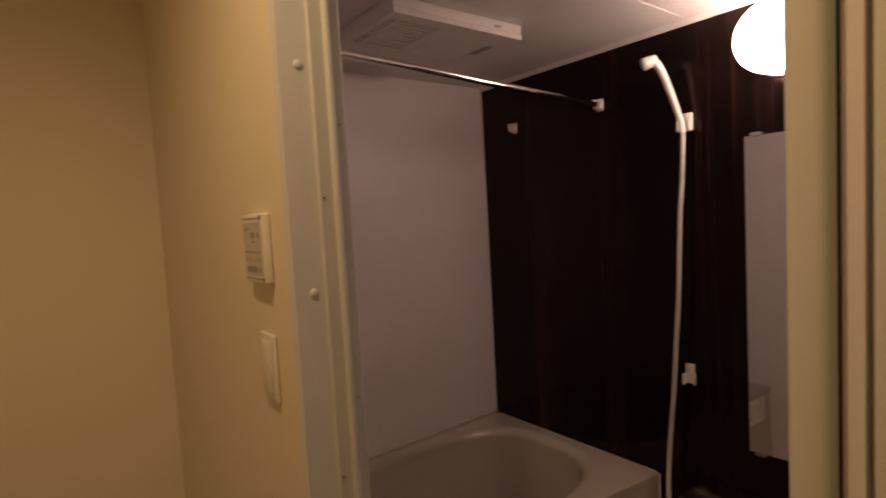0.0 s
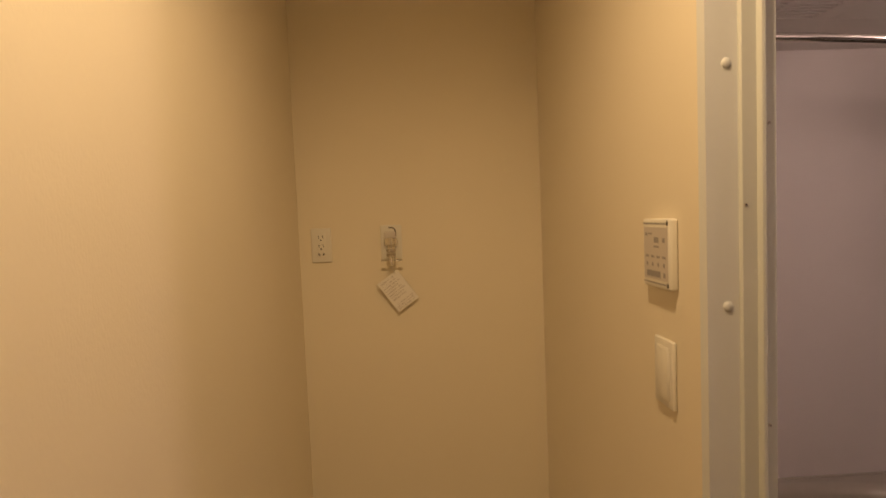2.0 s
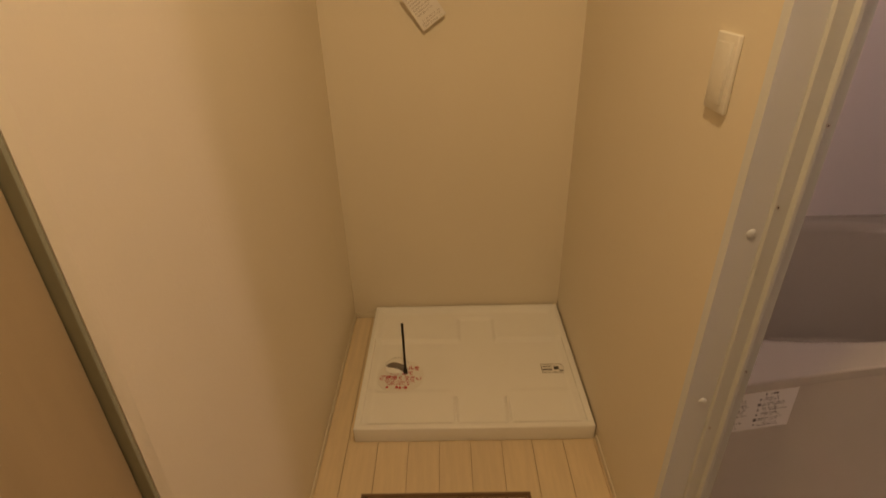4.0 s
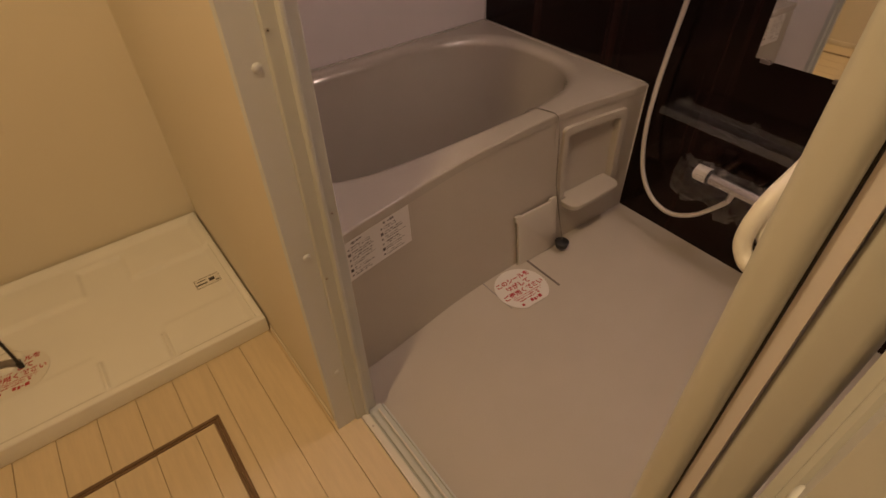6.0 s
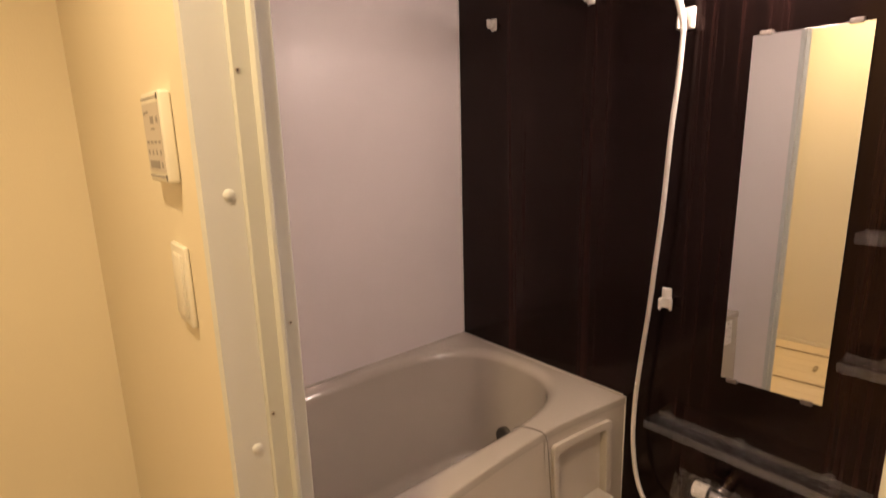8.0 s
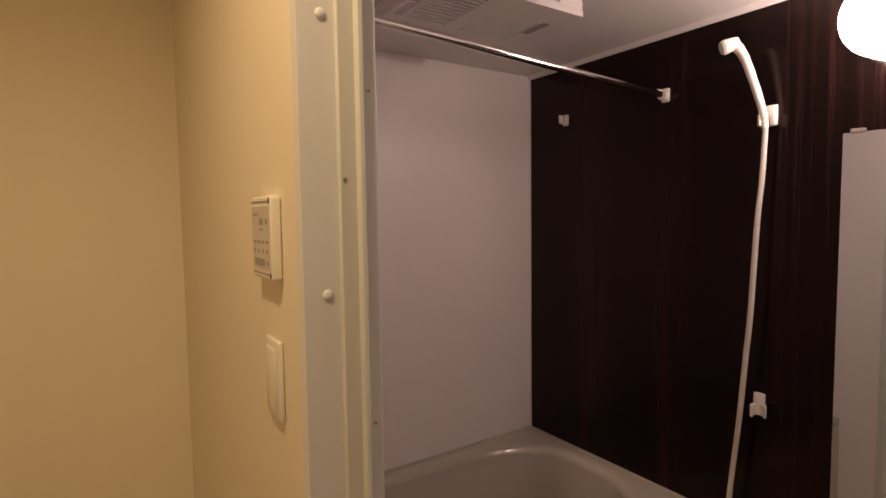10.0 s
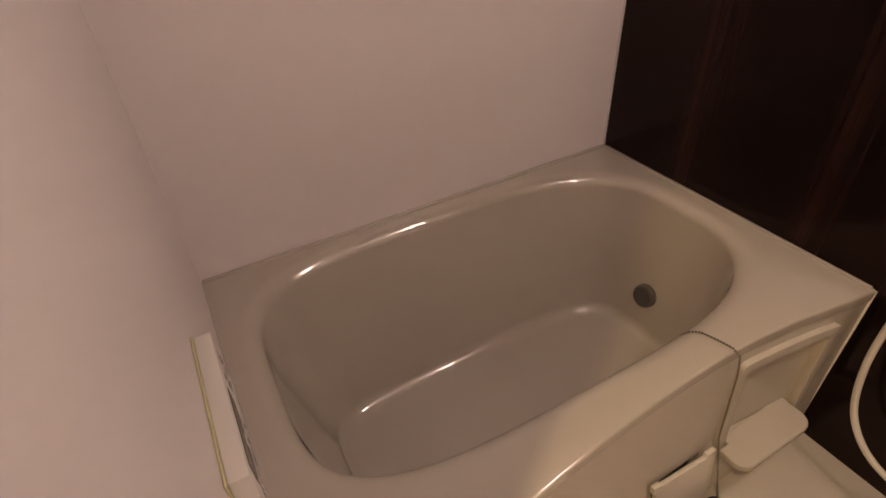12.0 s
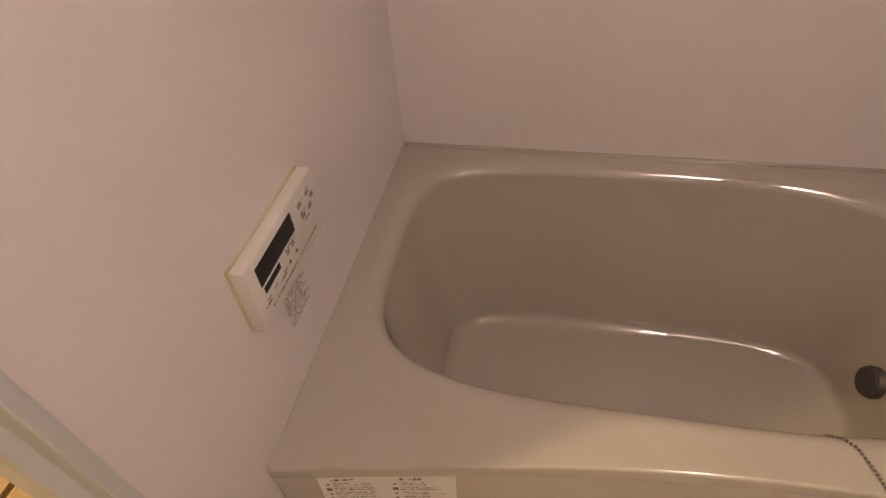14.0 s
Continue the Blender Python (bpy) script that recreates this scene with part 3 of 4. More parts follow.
PX, PZ0, PZ1 = (1.443, 1.468, 1.702, 1.730), 0.112, (0.358, 0.388)
loop = arch(PX[0], PX[3], PZ0, PZ1[1], 0.016) + arch(PX[1], PX[2], PZ0, PZ1[0], 0.012)[::-1]
part("pocket_frame", bend(prism([(x, -0.013, z) for x, z in loop], (0, 0.019, 0), 0.006, 3)), M_APRON, side, "raised rounded frame of the soap pocket")
well = bmesh.new()
for q in ((PX[1] - 0.012, PX[2] + 0.012, 0.015, 0.019, 0.09, 0.372), (PX[1] - 0.012, PX[1] - 0.001, 0.0, 0.016, 0.09, 0.372), (PX[2] + 0.001, PX[2] + 0.012, 0.0, 0.016, 0.09, 0.372), (PX[1] - 0.012, PX[2] + 0.012, 0.0, 0.016, 0.361, 0.372)):
    box(*q, bm=well)
part("pocket_recess", bend(well), M_APRON, side, "shallow recess of the soap pocket")
TZ = 0.098
tray_edge = [(1.441, 0.962)] + [(1.477 - 0.036 * math.cos(a), 0.930 - 0.036 * math.sin(a)) for a in [math.pi / 2 * k / 6 for k in range(7)]] + [(1.662 + 0.036 * math.sin(a), 0.930 - 0.036 * math.cos(a)) for a in [math.pi / 2 * k / 6 for k in range(7)]] + [(1.698, 0.962), (1.698, 0.985), (1.472, 0.985), (1.472, 0.962)]
part("soap_tray", prism([(x, y, TZ) for x, y in tray_edge], (0, 0, 0.021), 0.006, 3), M_APRON, side, "rounded soap tray")
for x in (1.474, 1.712):
    part("pocket_screw", dome((x, side_y(x, 0.352) - 0.004, 0.352), (0, -1, 0), 0.0045, 0.003, 10, 3), M_STEEL, side)

# plug on its bead chain
plug = thing("bath_plug", (1.405, 0.915, ZB), "black rubber bath plug hanging on a bead chain", "plug")
part("stopper", dome((1.414, 0.903, -0.022), (0, 0, -1), 0.026, 0.036, 22, 6), M_BLACK, plug, "black rubber stopper")
part("stopper_top", dome((1.414, 0.903, -0.022), (0, 0, 1), 0.026, 0.006, 22, 3), M_BLACK, plug)
chain = bmesh.new()
cp = [(1.353, 1.096, 0.420), (1.359, 1.090, 0.438), (1.371, 1.081, 0.4495), (1.384, 1.066, 0.4535), (1.396, 1.032, 0.4535), (1.402, 1.004, 0.4535), (1.404, 0.986, 0.444), (1.404, 0.977, 0.40), (1.405, 0.960, 0.2), (1.411, 0.925, 0.06), (1.414, 0.903, -0.014)]
total = [Vector(p) for p in cp]
d = 0.0
for a, b in zip(total, total[1:]):
    seg = (b - a).length
    while d < seg:
        bmesh.ops.create_icosphere(chain, subdivisions=1, radius=0.0028, matrix=Matrix.Translation(a + (b - a) * (d / seg)))
        d += 0.0062
    d -= seg
part("bead_chain", chain, M_CHAIN, plug, "fine steel bead chain")

# caution sticker on the apron
def on_front(x, z, off):
    t = (RIM - 0.018 - z) / (RIM - 0.018 - ZB + 0.01)
    y = rounded(FRONT, x) + (rounded(FOOT, x) - rounded(FRONT, x)) * (0.35 * t + 0.65 * t ** 3) - 0.004 * math.sin(math.pi * t)
    return Vector((x, y - off, z))


def front_patch(x0, x1, z0, z1, off, bm, thick=0.0006):
    cols, rows = max(2, round((x1 - x0) / 0.02)), max(1, round((z1 - z0) / 0.03))
    grid = [[bm.verts.new(on_front(x0 + (x1 - x0) * i / cols, z0 + (z1 - z0) * j / rows, off)) for j in range(rows + 1)] for i in range(cols + 1)]
    for i in range(cols):
        for j in range(rows):
            bm.faces.new((grid[i][j], grid[i + 1][j], grid[i + 1][j + 1], grid[i][j + 1]))
    return bm


note = thing("caution_sticker", on_front(0.68, 0.297, 0.001), "white printed caution sticker on the tub apron", "sticker")
sheet = front_patch(0.575, 0.792, 0.297, 0.421, 0.0016, bmesh.new())
ext = bmesh.ops.extrude_face_region(sheet, geom=sheet.faces[:])
bmesh.ops.translate(sheet, vec=(0, 0.001, 0), verts=[v for v in ext["geom"] if isinstance(v, bmesh.types.BMVert)])
part("film", sheet, M_STICKER, note)
rng = random.Random(4)
ink, grey = bmesh.new(), bmesh.new()


def print_on_front(bm, rects):
    for x, z, w, h in rects:
        front_patch(x - w / 2, x + w / 2, z - h / 2, z + h / 2, 0.0021, bm)


for col in (0.583, 0.690):
    print_on_front(ink, line_of_print(rng, col + 0.014, col + 0.048, 0.410, 0.0075))
    for r in range(6):
        z = 0.394 - 0.0165 * r
        print_on_front(ink if r in (4,) else grey, [(col + 0.0055, z, 0.009 if r in (1, 4) else 0.005, 0.009 if r in (1, 4) else 0.005)])
        for q in range(2):
            print_on_front(grey, line_of_print(rng, col + 0.014, col + 0.055 + rng.random() * 0.035, z + 0.0035 - q * 0.0068, 0.0045))
part("heading_print", ink, M_INK_SHADE, note)["kind"] = "stuff"
part("body_print", grey, M_DARKGREY, note)["kind"] = "stuff"

# leaning apron cover tile
cov = thing("drain_cover_panel", (1.318, 0.935, ZB), "loose white plastic cover plate leaning on the tub front", "panel")
cm = bmesh.new()
pl = [(-0.105, 0.0), (-0.098, 0.010), (-0.098, 0.190), (-0.110, 0.198), (-0.110, 0.222), (-0.085, 0.222), (-0.082, 0.214), (0.074, 0.214), (0.078, 0.226), (0.110, 0.226), (0.110, 0.012), (0.102, 0.0)]
prism([(x * 0.86, 0, z * 0.93) for x, z in pl], (0, 0.012, 0), 0.002, 2, bm=cm)
bmesh.ops.transform(cm, matrix=Matrix.Translation((1.318, 0.931, ZB + 0.002)) @ Matrix.Rotation(radians(-7.5), 4, "X") @ Matrix.Rotation(radians(-2), 4, "Z"), verts=cm.verts)
part("plate", cm, M_COVER, cov)

# ---------------------------------------------------------------- seal stickers
def seal(name, at, r, turn, tilt_m, label, flat):
    s = thing(name, at, label, "sticker")
    bm = bmesh.new()
    edge = []
    for k in range(40):
        a = 2 * math.pi * k / 40
        x, y = r * math.cos(a), r * math.sin(a)
        y = max(y, -r * flat)
        edge.append((x, y, 0))
    prism(edge, (0, 0, 0.0012), bm=bm)
    m = Matrix.Translation(at) @ tilt_m @ Matrix.Rotation(turn, 4, "Z")
    bmesh.ops.transform(bm, matrix=m, verts=bm.verts)
    part("disc", bm, M_STICKER, s)
    up = Matrix.Translation((0, 0, 0.0014))
    letters("このシールを", r * 0.26, m @ up @ Matrix.Translation((0, r * 0.50, 0)), M_RED, s)
    letters("はがして", r * 0.27, m @ up @ Matrix.Translation((0, r * 0.18, 0)), M_RED, s)
    letters("ご使用ください", r * 0.26, m @ up @ Matrix.Translation((0, -r * 0.13, 0)), M_RED, s)
    pr = random.Random(9)
    bars([(0, -r * 0.31, r * 1.3, r * 0.02)] + line_of_print(pr, -r * 0.6, r * 0.6, -r * 0.40, r * 0.075) + line_of_print(pr, -r * 0.5, r * 0.45, -r * 0.50, r * 0.075)
         + line_of_print(pr, -r * 0.14, r * 0.42, -r * 0.68, r * 0.15) + [(-r * 0.5, -r * 0.68, r * 0.10, r * 0.10)], m @ up, M_RED, s, "fine_print")
    return s


seal("drain_seal", (1.160, 0.846, ZB + 0.0035), 0.093, radians(-2), Matrix.Identity(4), "round white seal with red writing over the drain", 0.86)
# drain cover: a plate in the floor with a dark gap around it
dc = thing("drain_cover", (1.17, 0.866, ZB), "grey-beige square drain cover with a dark side slot", "drain", kind="structure")
part("plate", box(1.074, 1.2685, 0.780, 0.944, ZB + 0.0002, ZB + 0.0008), M_BFLOOR, dc)
part("slot", prism([(1.2695, 0.776, ZB + 0.0004), (1.2685, 0.938, ZB + 0.0004), (1.277, 0.938, ZB + 0.0004), (1.277, 0.776, ZB + 0.0004)], (0, 0, 0.0012)), M_CLIP, dc, "dark slot beside the cover")
part("slot", box(1.0705, 1.0735, 0.80, 0.948, ZB + 0.0004, ZB + 0.0012), M_GREYINK, dc)

# ---------------------------------------------------------------- bath remote
rem = thing("bath_remote", (XP, 1.11, 0.67), "cream wall remote for the bath heater with a dark display", "remote control")
part("gasket", box(XP + 0.0004, XP + 0.0035, 0.9945, 1.2295, 0.6695, 0.7865, 0.001), M_GASKET, rem, "yellowed sealing gasket")
rb = part("body", box(XP + 0.0035, XP + 0.026, 0.996, 1.228, 0.671, 0.785, 0.003), M_FRONT, rem, "cream plastic body")
RX = XP + 0.0262
part("display", box(RX, RX + 0.0006, 1.018, 1.134, 0.738, 0.772), M_LCD, rb, "dark glass display")
part("small_display", box(RX, RX + 0.0006, 1.022, 1.072, 0.722, 0.733), M_LCD, rb)
rm = plane_at((RX, 1.11, 0.728), (0, 1, 0), (0, 0, 1))
bars([(0.055, 0.030, 0.012, 0.006), (0.085, 0.032, 0.012, 0.006), (0.098, 0.018, 0.010, 0.006), (0.060, 0.008, 0.014, 0.008), (0.085, 0.008, 0.012, 0.010),
      (-0.01, -0.002, 0.010, 0.008), (0.008, -0.002, 0.010, 0.008), (-0.085, -0.018, 0.012, 0.003), (-0.062, -0.018, 0.010, 0.003), (-0.030, -0.020, 0.012, 0.003)], rm, M_GREYINK, rb, "button_print")
for dy in (-0.012, 0.012):
    part("arrow_button", prism([(RX, 1.11 + dy - 0.004, 0.706), (RX, 1.11 + dy + 0.004, 0.706), (RX, 1.11 + dy, 0.712)], (0.0006, 0, 0)), M_INK_SHADE, rb)
pr = random.Random(2)
bars(line_of_print(pr, -0.088, 0.085, -0.037, 0.0036), rm, M_INK_SHADE, rb, "name_print")
bars([q for x, y, w in ((0.048, 0.034, 0.02), (0.08, 0.038, 0.014), (0.05, 0.016, 0.02), (0.088, 0.022, 0.016), (0.058, -0.002, 0.02), (-0.016, 0.004, 0.034), (-0.098, -0.024, 0.02), (-0.05, -0.025, 0.02)) for q in line_of_print(pr, x, x + w, y, 0.0035)], rm, M_INK_SHADE, rb, "caption_print")
stw = thing("notice_sticker", (XP, 1.11, 0.56), "small clear notice sticker with grey print under the remote", "sticker")
part("film", box(XP + 0.0004, XP + 0.0008, 1.075, 1.165, 0.560, 0.655), M_PANEL, stw)
sm = plane_at((XP + 0.0009, 1.12, 0.622), (0, 1, 0), (0, 0, 1))
bars([q for i in range(14) for q in line_of_print(pr, -0.04, 0.02 + 0.02 * ((i * 7) % 3) / 2, 0.029 - 0.0064 * i, 0.0052)], sm, M_GREYINK, stw, "fine_print")

# ---------------------------------------------------------------- dark wall fittings
mir = thing("bath_mirror", (XD, 0.52, 0.64), "tall frameless bathroom mirror held by small clips", "mirror")
TILT = math.tan(radians(3.4))
pane = box(0, 0.005, 0.378, 0.634, 0.645, 1.618, 0.0006, 1)
for v in pane.verts:
    v.co.x += XD - 0.007 - (v.co.y - 0.388) * TILT
part("glass", pane, M_MIRROR, mir)
for y, z in ((0.414, 1.618), (0.604, 1.618), (0.414, 0.645), (0.604, 0.645)):
    s = 1 if z > 1 else -1
    off = (y - 0.388) * TILT + 0.001
    cl = box(XD - 0.0105 - off, XD - 0.0065 - off, y - 0.014, y + 0.014, z - 0.006 + s * 0.003, z + 0.006 + s * 0.003, 0.0015)
    za, zb = sorted((z + s * 0.0015, z + s * 0.0088))
    box(XD - 0.0065 - off, XD - 0.0005, y - 0.014, y + 0.014, za, zb, bm=cl)
    part("clip", cl, M_CLIP, mir, "small plastic mirror clip")


def tray_shelf(name, y0, y1, z, depth, label):
    s = thing(name, (XD, (y0 + y1) / 2, z), label, "shelf")
    x0 = XD - depth
    part("tray_bottom", box(x0, XD - 0.004, y0, y1, z, z + 0.003, 0.001), M_CLEAR, s)
    part("tray_front", box(x0 - 0.003, x0, y0, y1, z, z + 0.026, 0.001), M_CLEAR, s)
    part("tray_back", box(XD - 0.004, XD - 0.001, y0, y1, z, z + 0.022, 0.001), M_CLEAR, s)
    for y in (y0, y1 - 0.003):
        part("tray_end", box(x0, XD - 0.004, y, y + 0.003, z + 0.003, z + 0.022, 0.001), M_CLEAR, s)
    count = 3 if y1 - y0 > 0.3 else 1
    for i in range(count):
        y = y0 + (y1 - y0) * (i + 0.5) / count if count == 1 else y1 - 0.035 - (y1 - y0 - 0.13) * i / 2
        part("bracket", cyl((XD - 0.0005, y, z + 0.022), (XD - 0.012, y, z + 0.022), 0.016, 0.015, 18), M_CLEAR, s, "clear wall bracket")
    return s


tray_shelf("tray_shelf", 0.245, 0.828, 0.425, 0.10, "long smoky clear plastic tray shelf on the dark wall")
tray_shelf("corner_tray", 0.17, 0.343, 0.786, 0.09, "short smoky clear plastic tray shelf, lower one")
tray_shelf("corner_tray", 0.17, 0.343, 1.111, 0.09, "short smoky clear plastic tray shelf, upper one")

# thermostatic mixer with its wrapping film
mx = thing("shower_mixer", (XD, 0.52, 0.27), "chrome bar shower mixer still wrapped in clear film", "mixer tap")
XM, ZM = 1.735, 0.275
part("bar", cyl((XM, 0.435, ZM), (XM, 0.612, ZM), 0.0215, n=28), M_CHROME, mx, "chrome mixer bar")
for y0, y1 in ((0.612, 0.662), (0.385, 0.435)):
    k = part("knob", cyl((XM, y0 + 0.004, ZM), (XM, y1, ZM), 0.0265, 0.0255, n=8, bevel=0.004), M_WHITE, mx, "cream faceted control knob")
    bars([(0.004 * q, 0, 0.0016, 0.006) for q in (-3, -1, 1, 3)], plane_at((XM - 0.0249, (y0 + y1) / 2, ZM + 0.004), (0, -1, 0), (0, 0, 1)), M_INK_SHADE, k, "scale_print")
for y in (0.612, 0.435):
    part("collar", cyl((XM, y - 0.004, ZM), (XM, y + 0.004, ZM), 0.0255, n=28), M_BLACK, mx, "dark scale ring")
for y in (0.595, 0.452):
    part("wall_union", cyl((XD - 0.0005, y, ZM), (XM + 0.012, y, ZM), 0.026, 0.018, 24, bevel=0.003), M_CHROME, mx, "chrome wall union")
part("hose_outlet", cyl((XM, 0.527, ZM - 0.018), (XM - 0.004, 0.530, ZM - 0.048), 0.012, 0.010, 16), M_CHROME, mx)


def crumple(name, fn, nu, nv, parent, label):
    bm = bmesh.new()
    grid = [[bm.verts.new(fn(i / nu, j / nv)) for j in range(nv + 1)] for i in range(nu + 1)]
    for i in range(nu):
        for j in range(nv):
            bm.faces.new((grid[i][j], grid[i + 1][j], grid[i + 1][j + 1], grid[i][j + 1]))
    me = part(name, bm, M_FILM, parent, label)
    for p in me.data.polygons:
        p.use_smooth = True
    return me


def film_point(u, v):
    y = 0.715 - 0.36 * u
    a = radians(-60 + 250 * v)
    r = 0.036 + 0.012 * noise.noise((u * 7, v * 5, 1.7)) + 0.080 * max(0, -math.sin(a)) * (0.75 + 0.45 * u) * (0.7 + 0.5 * noise.noise((u * 4, 3.1, v)))
    x = XM - r * math.cos(a)
    z = ZM + r * math.sin(a) * (1.0 if math.sin(a) > 0 else 1.3)
    crease = 0.014 * abs(noise.noise((u * 24, v * 19, 5.5))) + 0.004 * noise.noise((u * 58, v * 47, 1.2))
    return (min(x, XD - 0.004) + 0.012 * noise.noise((u * 15, v * 13, 4)) - crease, y + 0.012 * noise.noise((u * 11, v * 9, 8)), z + 0.01 * noise.noise((u * 13, v * 17, 2)) + 0.7 * crease)


crumple("wrapping_film", film_point, 110, 70, mx, "crumpled clear wrapping film")


def film_tail(u, v):
    y = 0.40 - 0.07 * u + 0.035 * u * v
    z = 0.24 - 0.17 * v + 0.02 * noise.noise((u * 6, v * 6, 3))
    return (XM + 0.01 - 0.03 * u * (1 - v) + 0.016 * noise.noise((u * 9, v * 9, 6)) + 0.006 * noise.noise((u * 22, v * 34, 2)), y + 0.014 * noise.noise((u * 8, v * 12, 5)), z)


crumple("film_tail", film_tail, 30, 50, mx, "hanging corner of clear film")

wst = thing("wall_sticker", (XD, 0.315, 0.26), "small white printed sticker on the dark wall", "sticker")
part("film", box(XD - 0.0012, XD - 0.0004, 0.275, 0.331, 0.262, 0.343), M_STICKER, wst)
bars([(0, 0.03 - 0.012 * i, 0.042, 0.004) for i in range(5)], plane_at((XD - 0.0013, 0.303, 0.303), (0, -1, 0), (0, 0, 1)), M_GREYINK, wst, "fine_print")


def holder(name, y, z, label, lean=0.0):
    h = thing(name, (XD, y, z), label, "shower hook")
    part("wall_plate", box(XD - 0.012, XD - 0.0005, y - 0.016, y + 0.016, z - 0.020, z + 0.040, 0.005, 3), M_WHITE, h)
    part("arm", box(XD - 0.024, XD - 0.0122, y - 0.012 + lean, y + 0.010 + lean, z - 0.018, z + 0.012, 0.004, 3), M_WHITE, h)
    cup = bmesh.new()
    arc = [radians(55 + 250 * k / 18) for k in range(19)]
    rim = [(0.0215 * math.cos(a), 0.0215 * math.sin(a)) for a in arc] + [(0.0135 * math.cos(a), 0.0135 * math.sin(a)) for a in reversed(arc)]
    turn = Matrix.Rotation(radians(-118), 2)
    prism([(XD - 0.038 + q[1], y + lean + q[0], z - 0.022) for q in (turn @ Vector(p) for p in rim)], (0, 0, 0.034), 0.0012, 1, bm=cup)
    part("cup", cup, M_WHITE, h, "open cream plastic cup")
    return h


holder("shower_hook", 0.826, 0.842, "cream plastic shower head hook, empty", -0.012)
holder("shower_hook", 0.813, 1.683, "cream plastic shower head hook holding the shower")

sh = thing("hand_shower", (1.752, 0.83, 1.66), "cream hand shower on its hook with a long hose", "hand shower")
hb = tube([(1.770, 0.814, 1.655), (1.763, 0.818, 1.70), (1.748, 0.833, 1.77), (1.732, 0.850, 1.838), (1.720, 0.862, 1.873), (1.707, 0.875, 1.893)], [0.0095, 0.0105, 0.0112, 0.0118, 0.0128, 0.0145, 0.0165], 16)
part("handle", hb, M_WHITE, sh, "cream plastic grip")
head = cyl((1.717, 0.866, 1.898), (1.686, 0.896, 1.884), 0.0165, 0.0215, 28, bevel=0.006)
hh = part("head", head, M_WHITE, sh, "tilted shower head")
part("spray_face", cyl((1.687, 0.895, 1.8845), (1.6845, 0.8974, 1.8834), 0.0175, 0.018, 28), M_HOSE, hh)
part("hose", tube([(1.771, 0.814, 1.658), (1.768, 0.818, 1.52), (1.762, 0.826, 1.38), (1.757, 0.835, 1.13), (1.756, 0.846, 0.98), (1.757, 0.860, 0.80), (1.758, 0.880, 0.60), (1.758, 0.890, 0.45),
                      (1.757, 0.886, 0.30), (1.754, 0.855, 0.165), (1.745, 0.79, 0.09), (1.736, 0.705, 0.073), (1.730, 0.62, 0.118), (1.731, 0.560, 0.185), (1.732, 0.531, 0.226)], 0.0078, 14, steps=8), M_HOSE, sh, "long off-white shower hose")

# drying rod and its holders
rod = thing("drying_rod", (1.15, 1.15, 1.83), "steel drying rod on cream wall holders", "rail")
part("bar", cyl((XP + 0.004, 1.15, 1.868), (XD - 0.012, 1.15, 1.813), 0.0105, n=20), M_CHROME, rod, "polished steel bar")


def rod_holder(parent, x, s, y, z, name="holder"):
    q = box(min(x, x - s * 0.010), max(x, x - s * 0.010), y - 0.015, y + 0.015, z - 0.024, z + 0.022, 0.006, 3)
    pts = []
    for k in range(15):
        a = radians(180 + 180 * k / 14)
        pts.append((0.018 * math.cos(a), 0.018 * math.sin(a)))
    pts += [(0.018, 0.020), (0.0115, 0.020)]
    for k in range(14, -1, -1):
        a = radians(180 + 180 * k / 14)
        pts.append((0.0115 * math.cos(a), 0.0115 * math.sin(a)))
    pts += [(-0.0115, 0.004), (-0.018, 0.004)]
    prism([(x - s * 0.010, y + p, z + q2) for p, q2 in pts], (-s * 0.018, 0, 0), bm=q)
    return part(name, q, M_WHITE, parent, "cream plastic rod holder")


rod_holder(rod, XD - 0.0005, 1, 1.15, 1.815)
rod_holder(rod, XP + 0.0005, -1, 1.15, 1.868)
for x, s in ((XD - 0.0005, 1), (XP + 0.0005, -1)):
    sp = thing("rod_holder", (x, 1.60, 1.80), "empty cream plastic rod holder on the wall", "bracket", "spare rod holders")
    rod_holder(sp, x, s, 1.60, 1.80, "hook")

# ceiling ventilation unit
vt = thing("ceiling_dryer_unit", (1.11, 1.33, ZC), "off-white ceiling fan and dryer cover with slotted grilles", "ventilation unit")
VX0, VX1, VY0, VY1, VZ = 0.871, 1.353, 1.112, 1.56, 1.974
vb = bmesh.new()
GA, GB = (0.925, 1.055, 1.150, 1.372), (1.105, 1.290, 1.205, 1.385)
GC = (0.886, 0.912, 1.150, 1.372)
box(VX0, VX1, VY0, VY1, VZ + 0.016, ZC + 0.0045, 0.004, 2, bm=vb)
part("cover", vb, M_CEIL, vt, "off-white plastic cover")
for x0, x1, g in ((VX0, GC[0], None), (GC[0], GC[1], GC), (GC[1], GA[0], None), (GA[0], GA[1], GA), (GA[1], GB[0], None), (GB[0], GB[1], GB), (GB[1], VX1, None)):
    if g is None:
        part("face_strip", box(x0, x1, VY0, VY1, VZ, VZ + 0.0155), M_CEIL, vt)
    else:
        part("face_strip", box(x0, x1, VY0, g[2], VZ, VZ + 0.0155), M_CEIL, vt)
        part("face_strip", box(x0, x1, g[3], VY1, VZ, VZ + 0.0155), M_CEIL, vt)
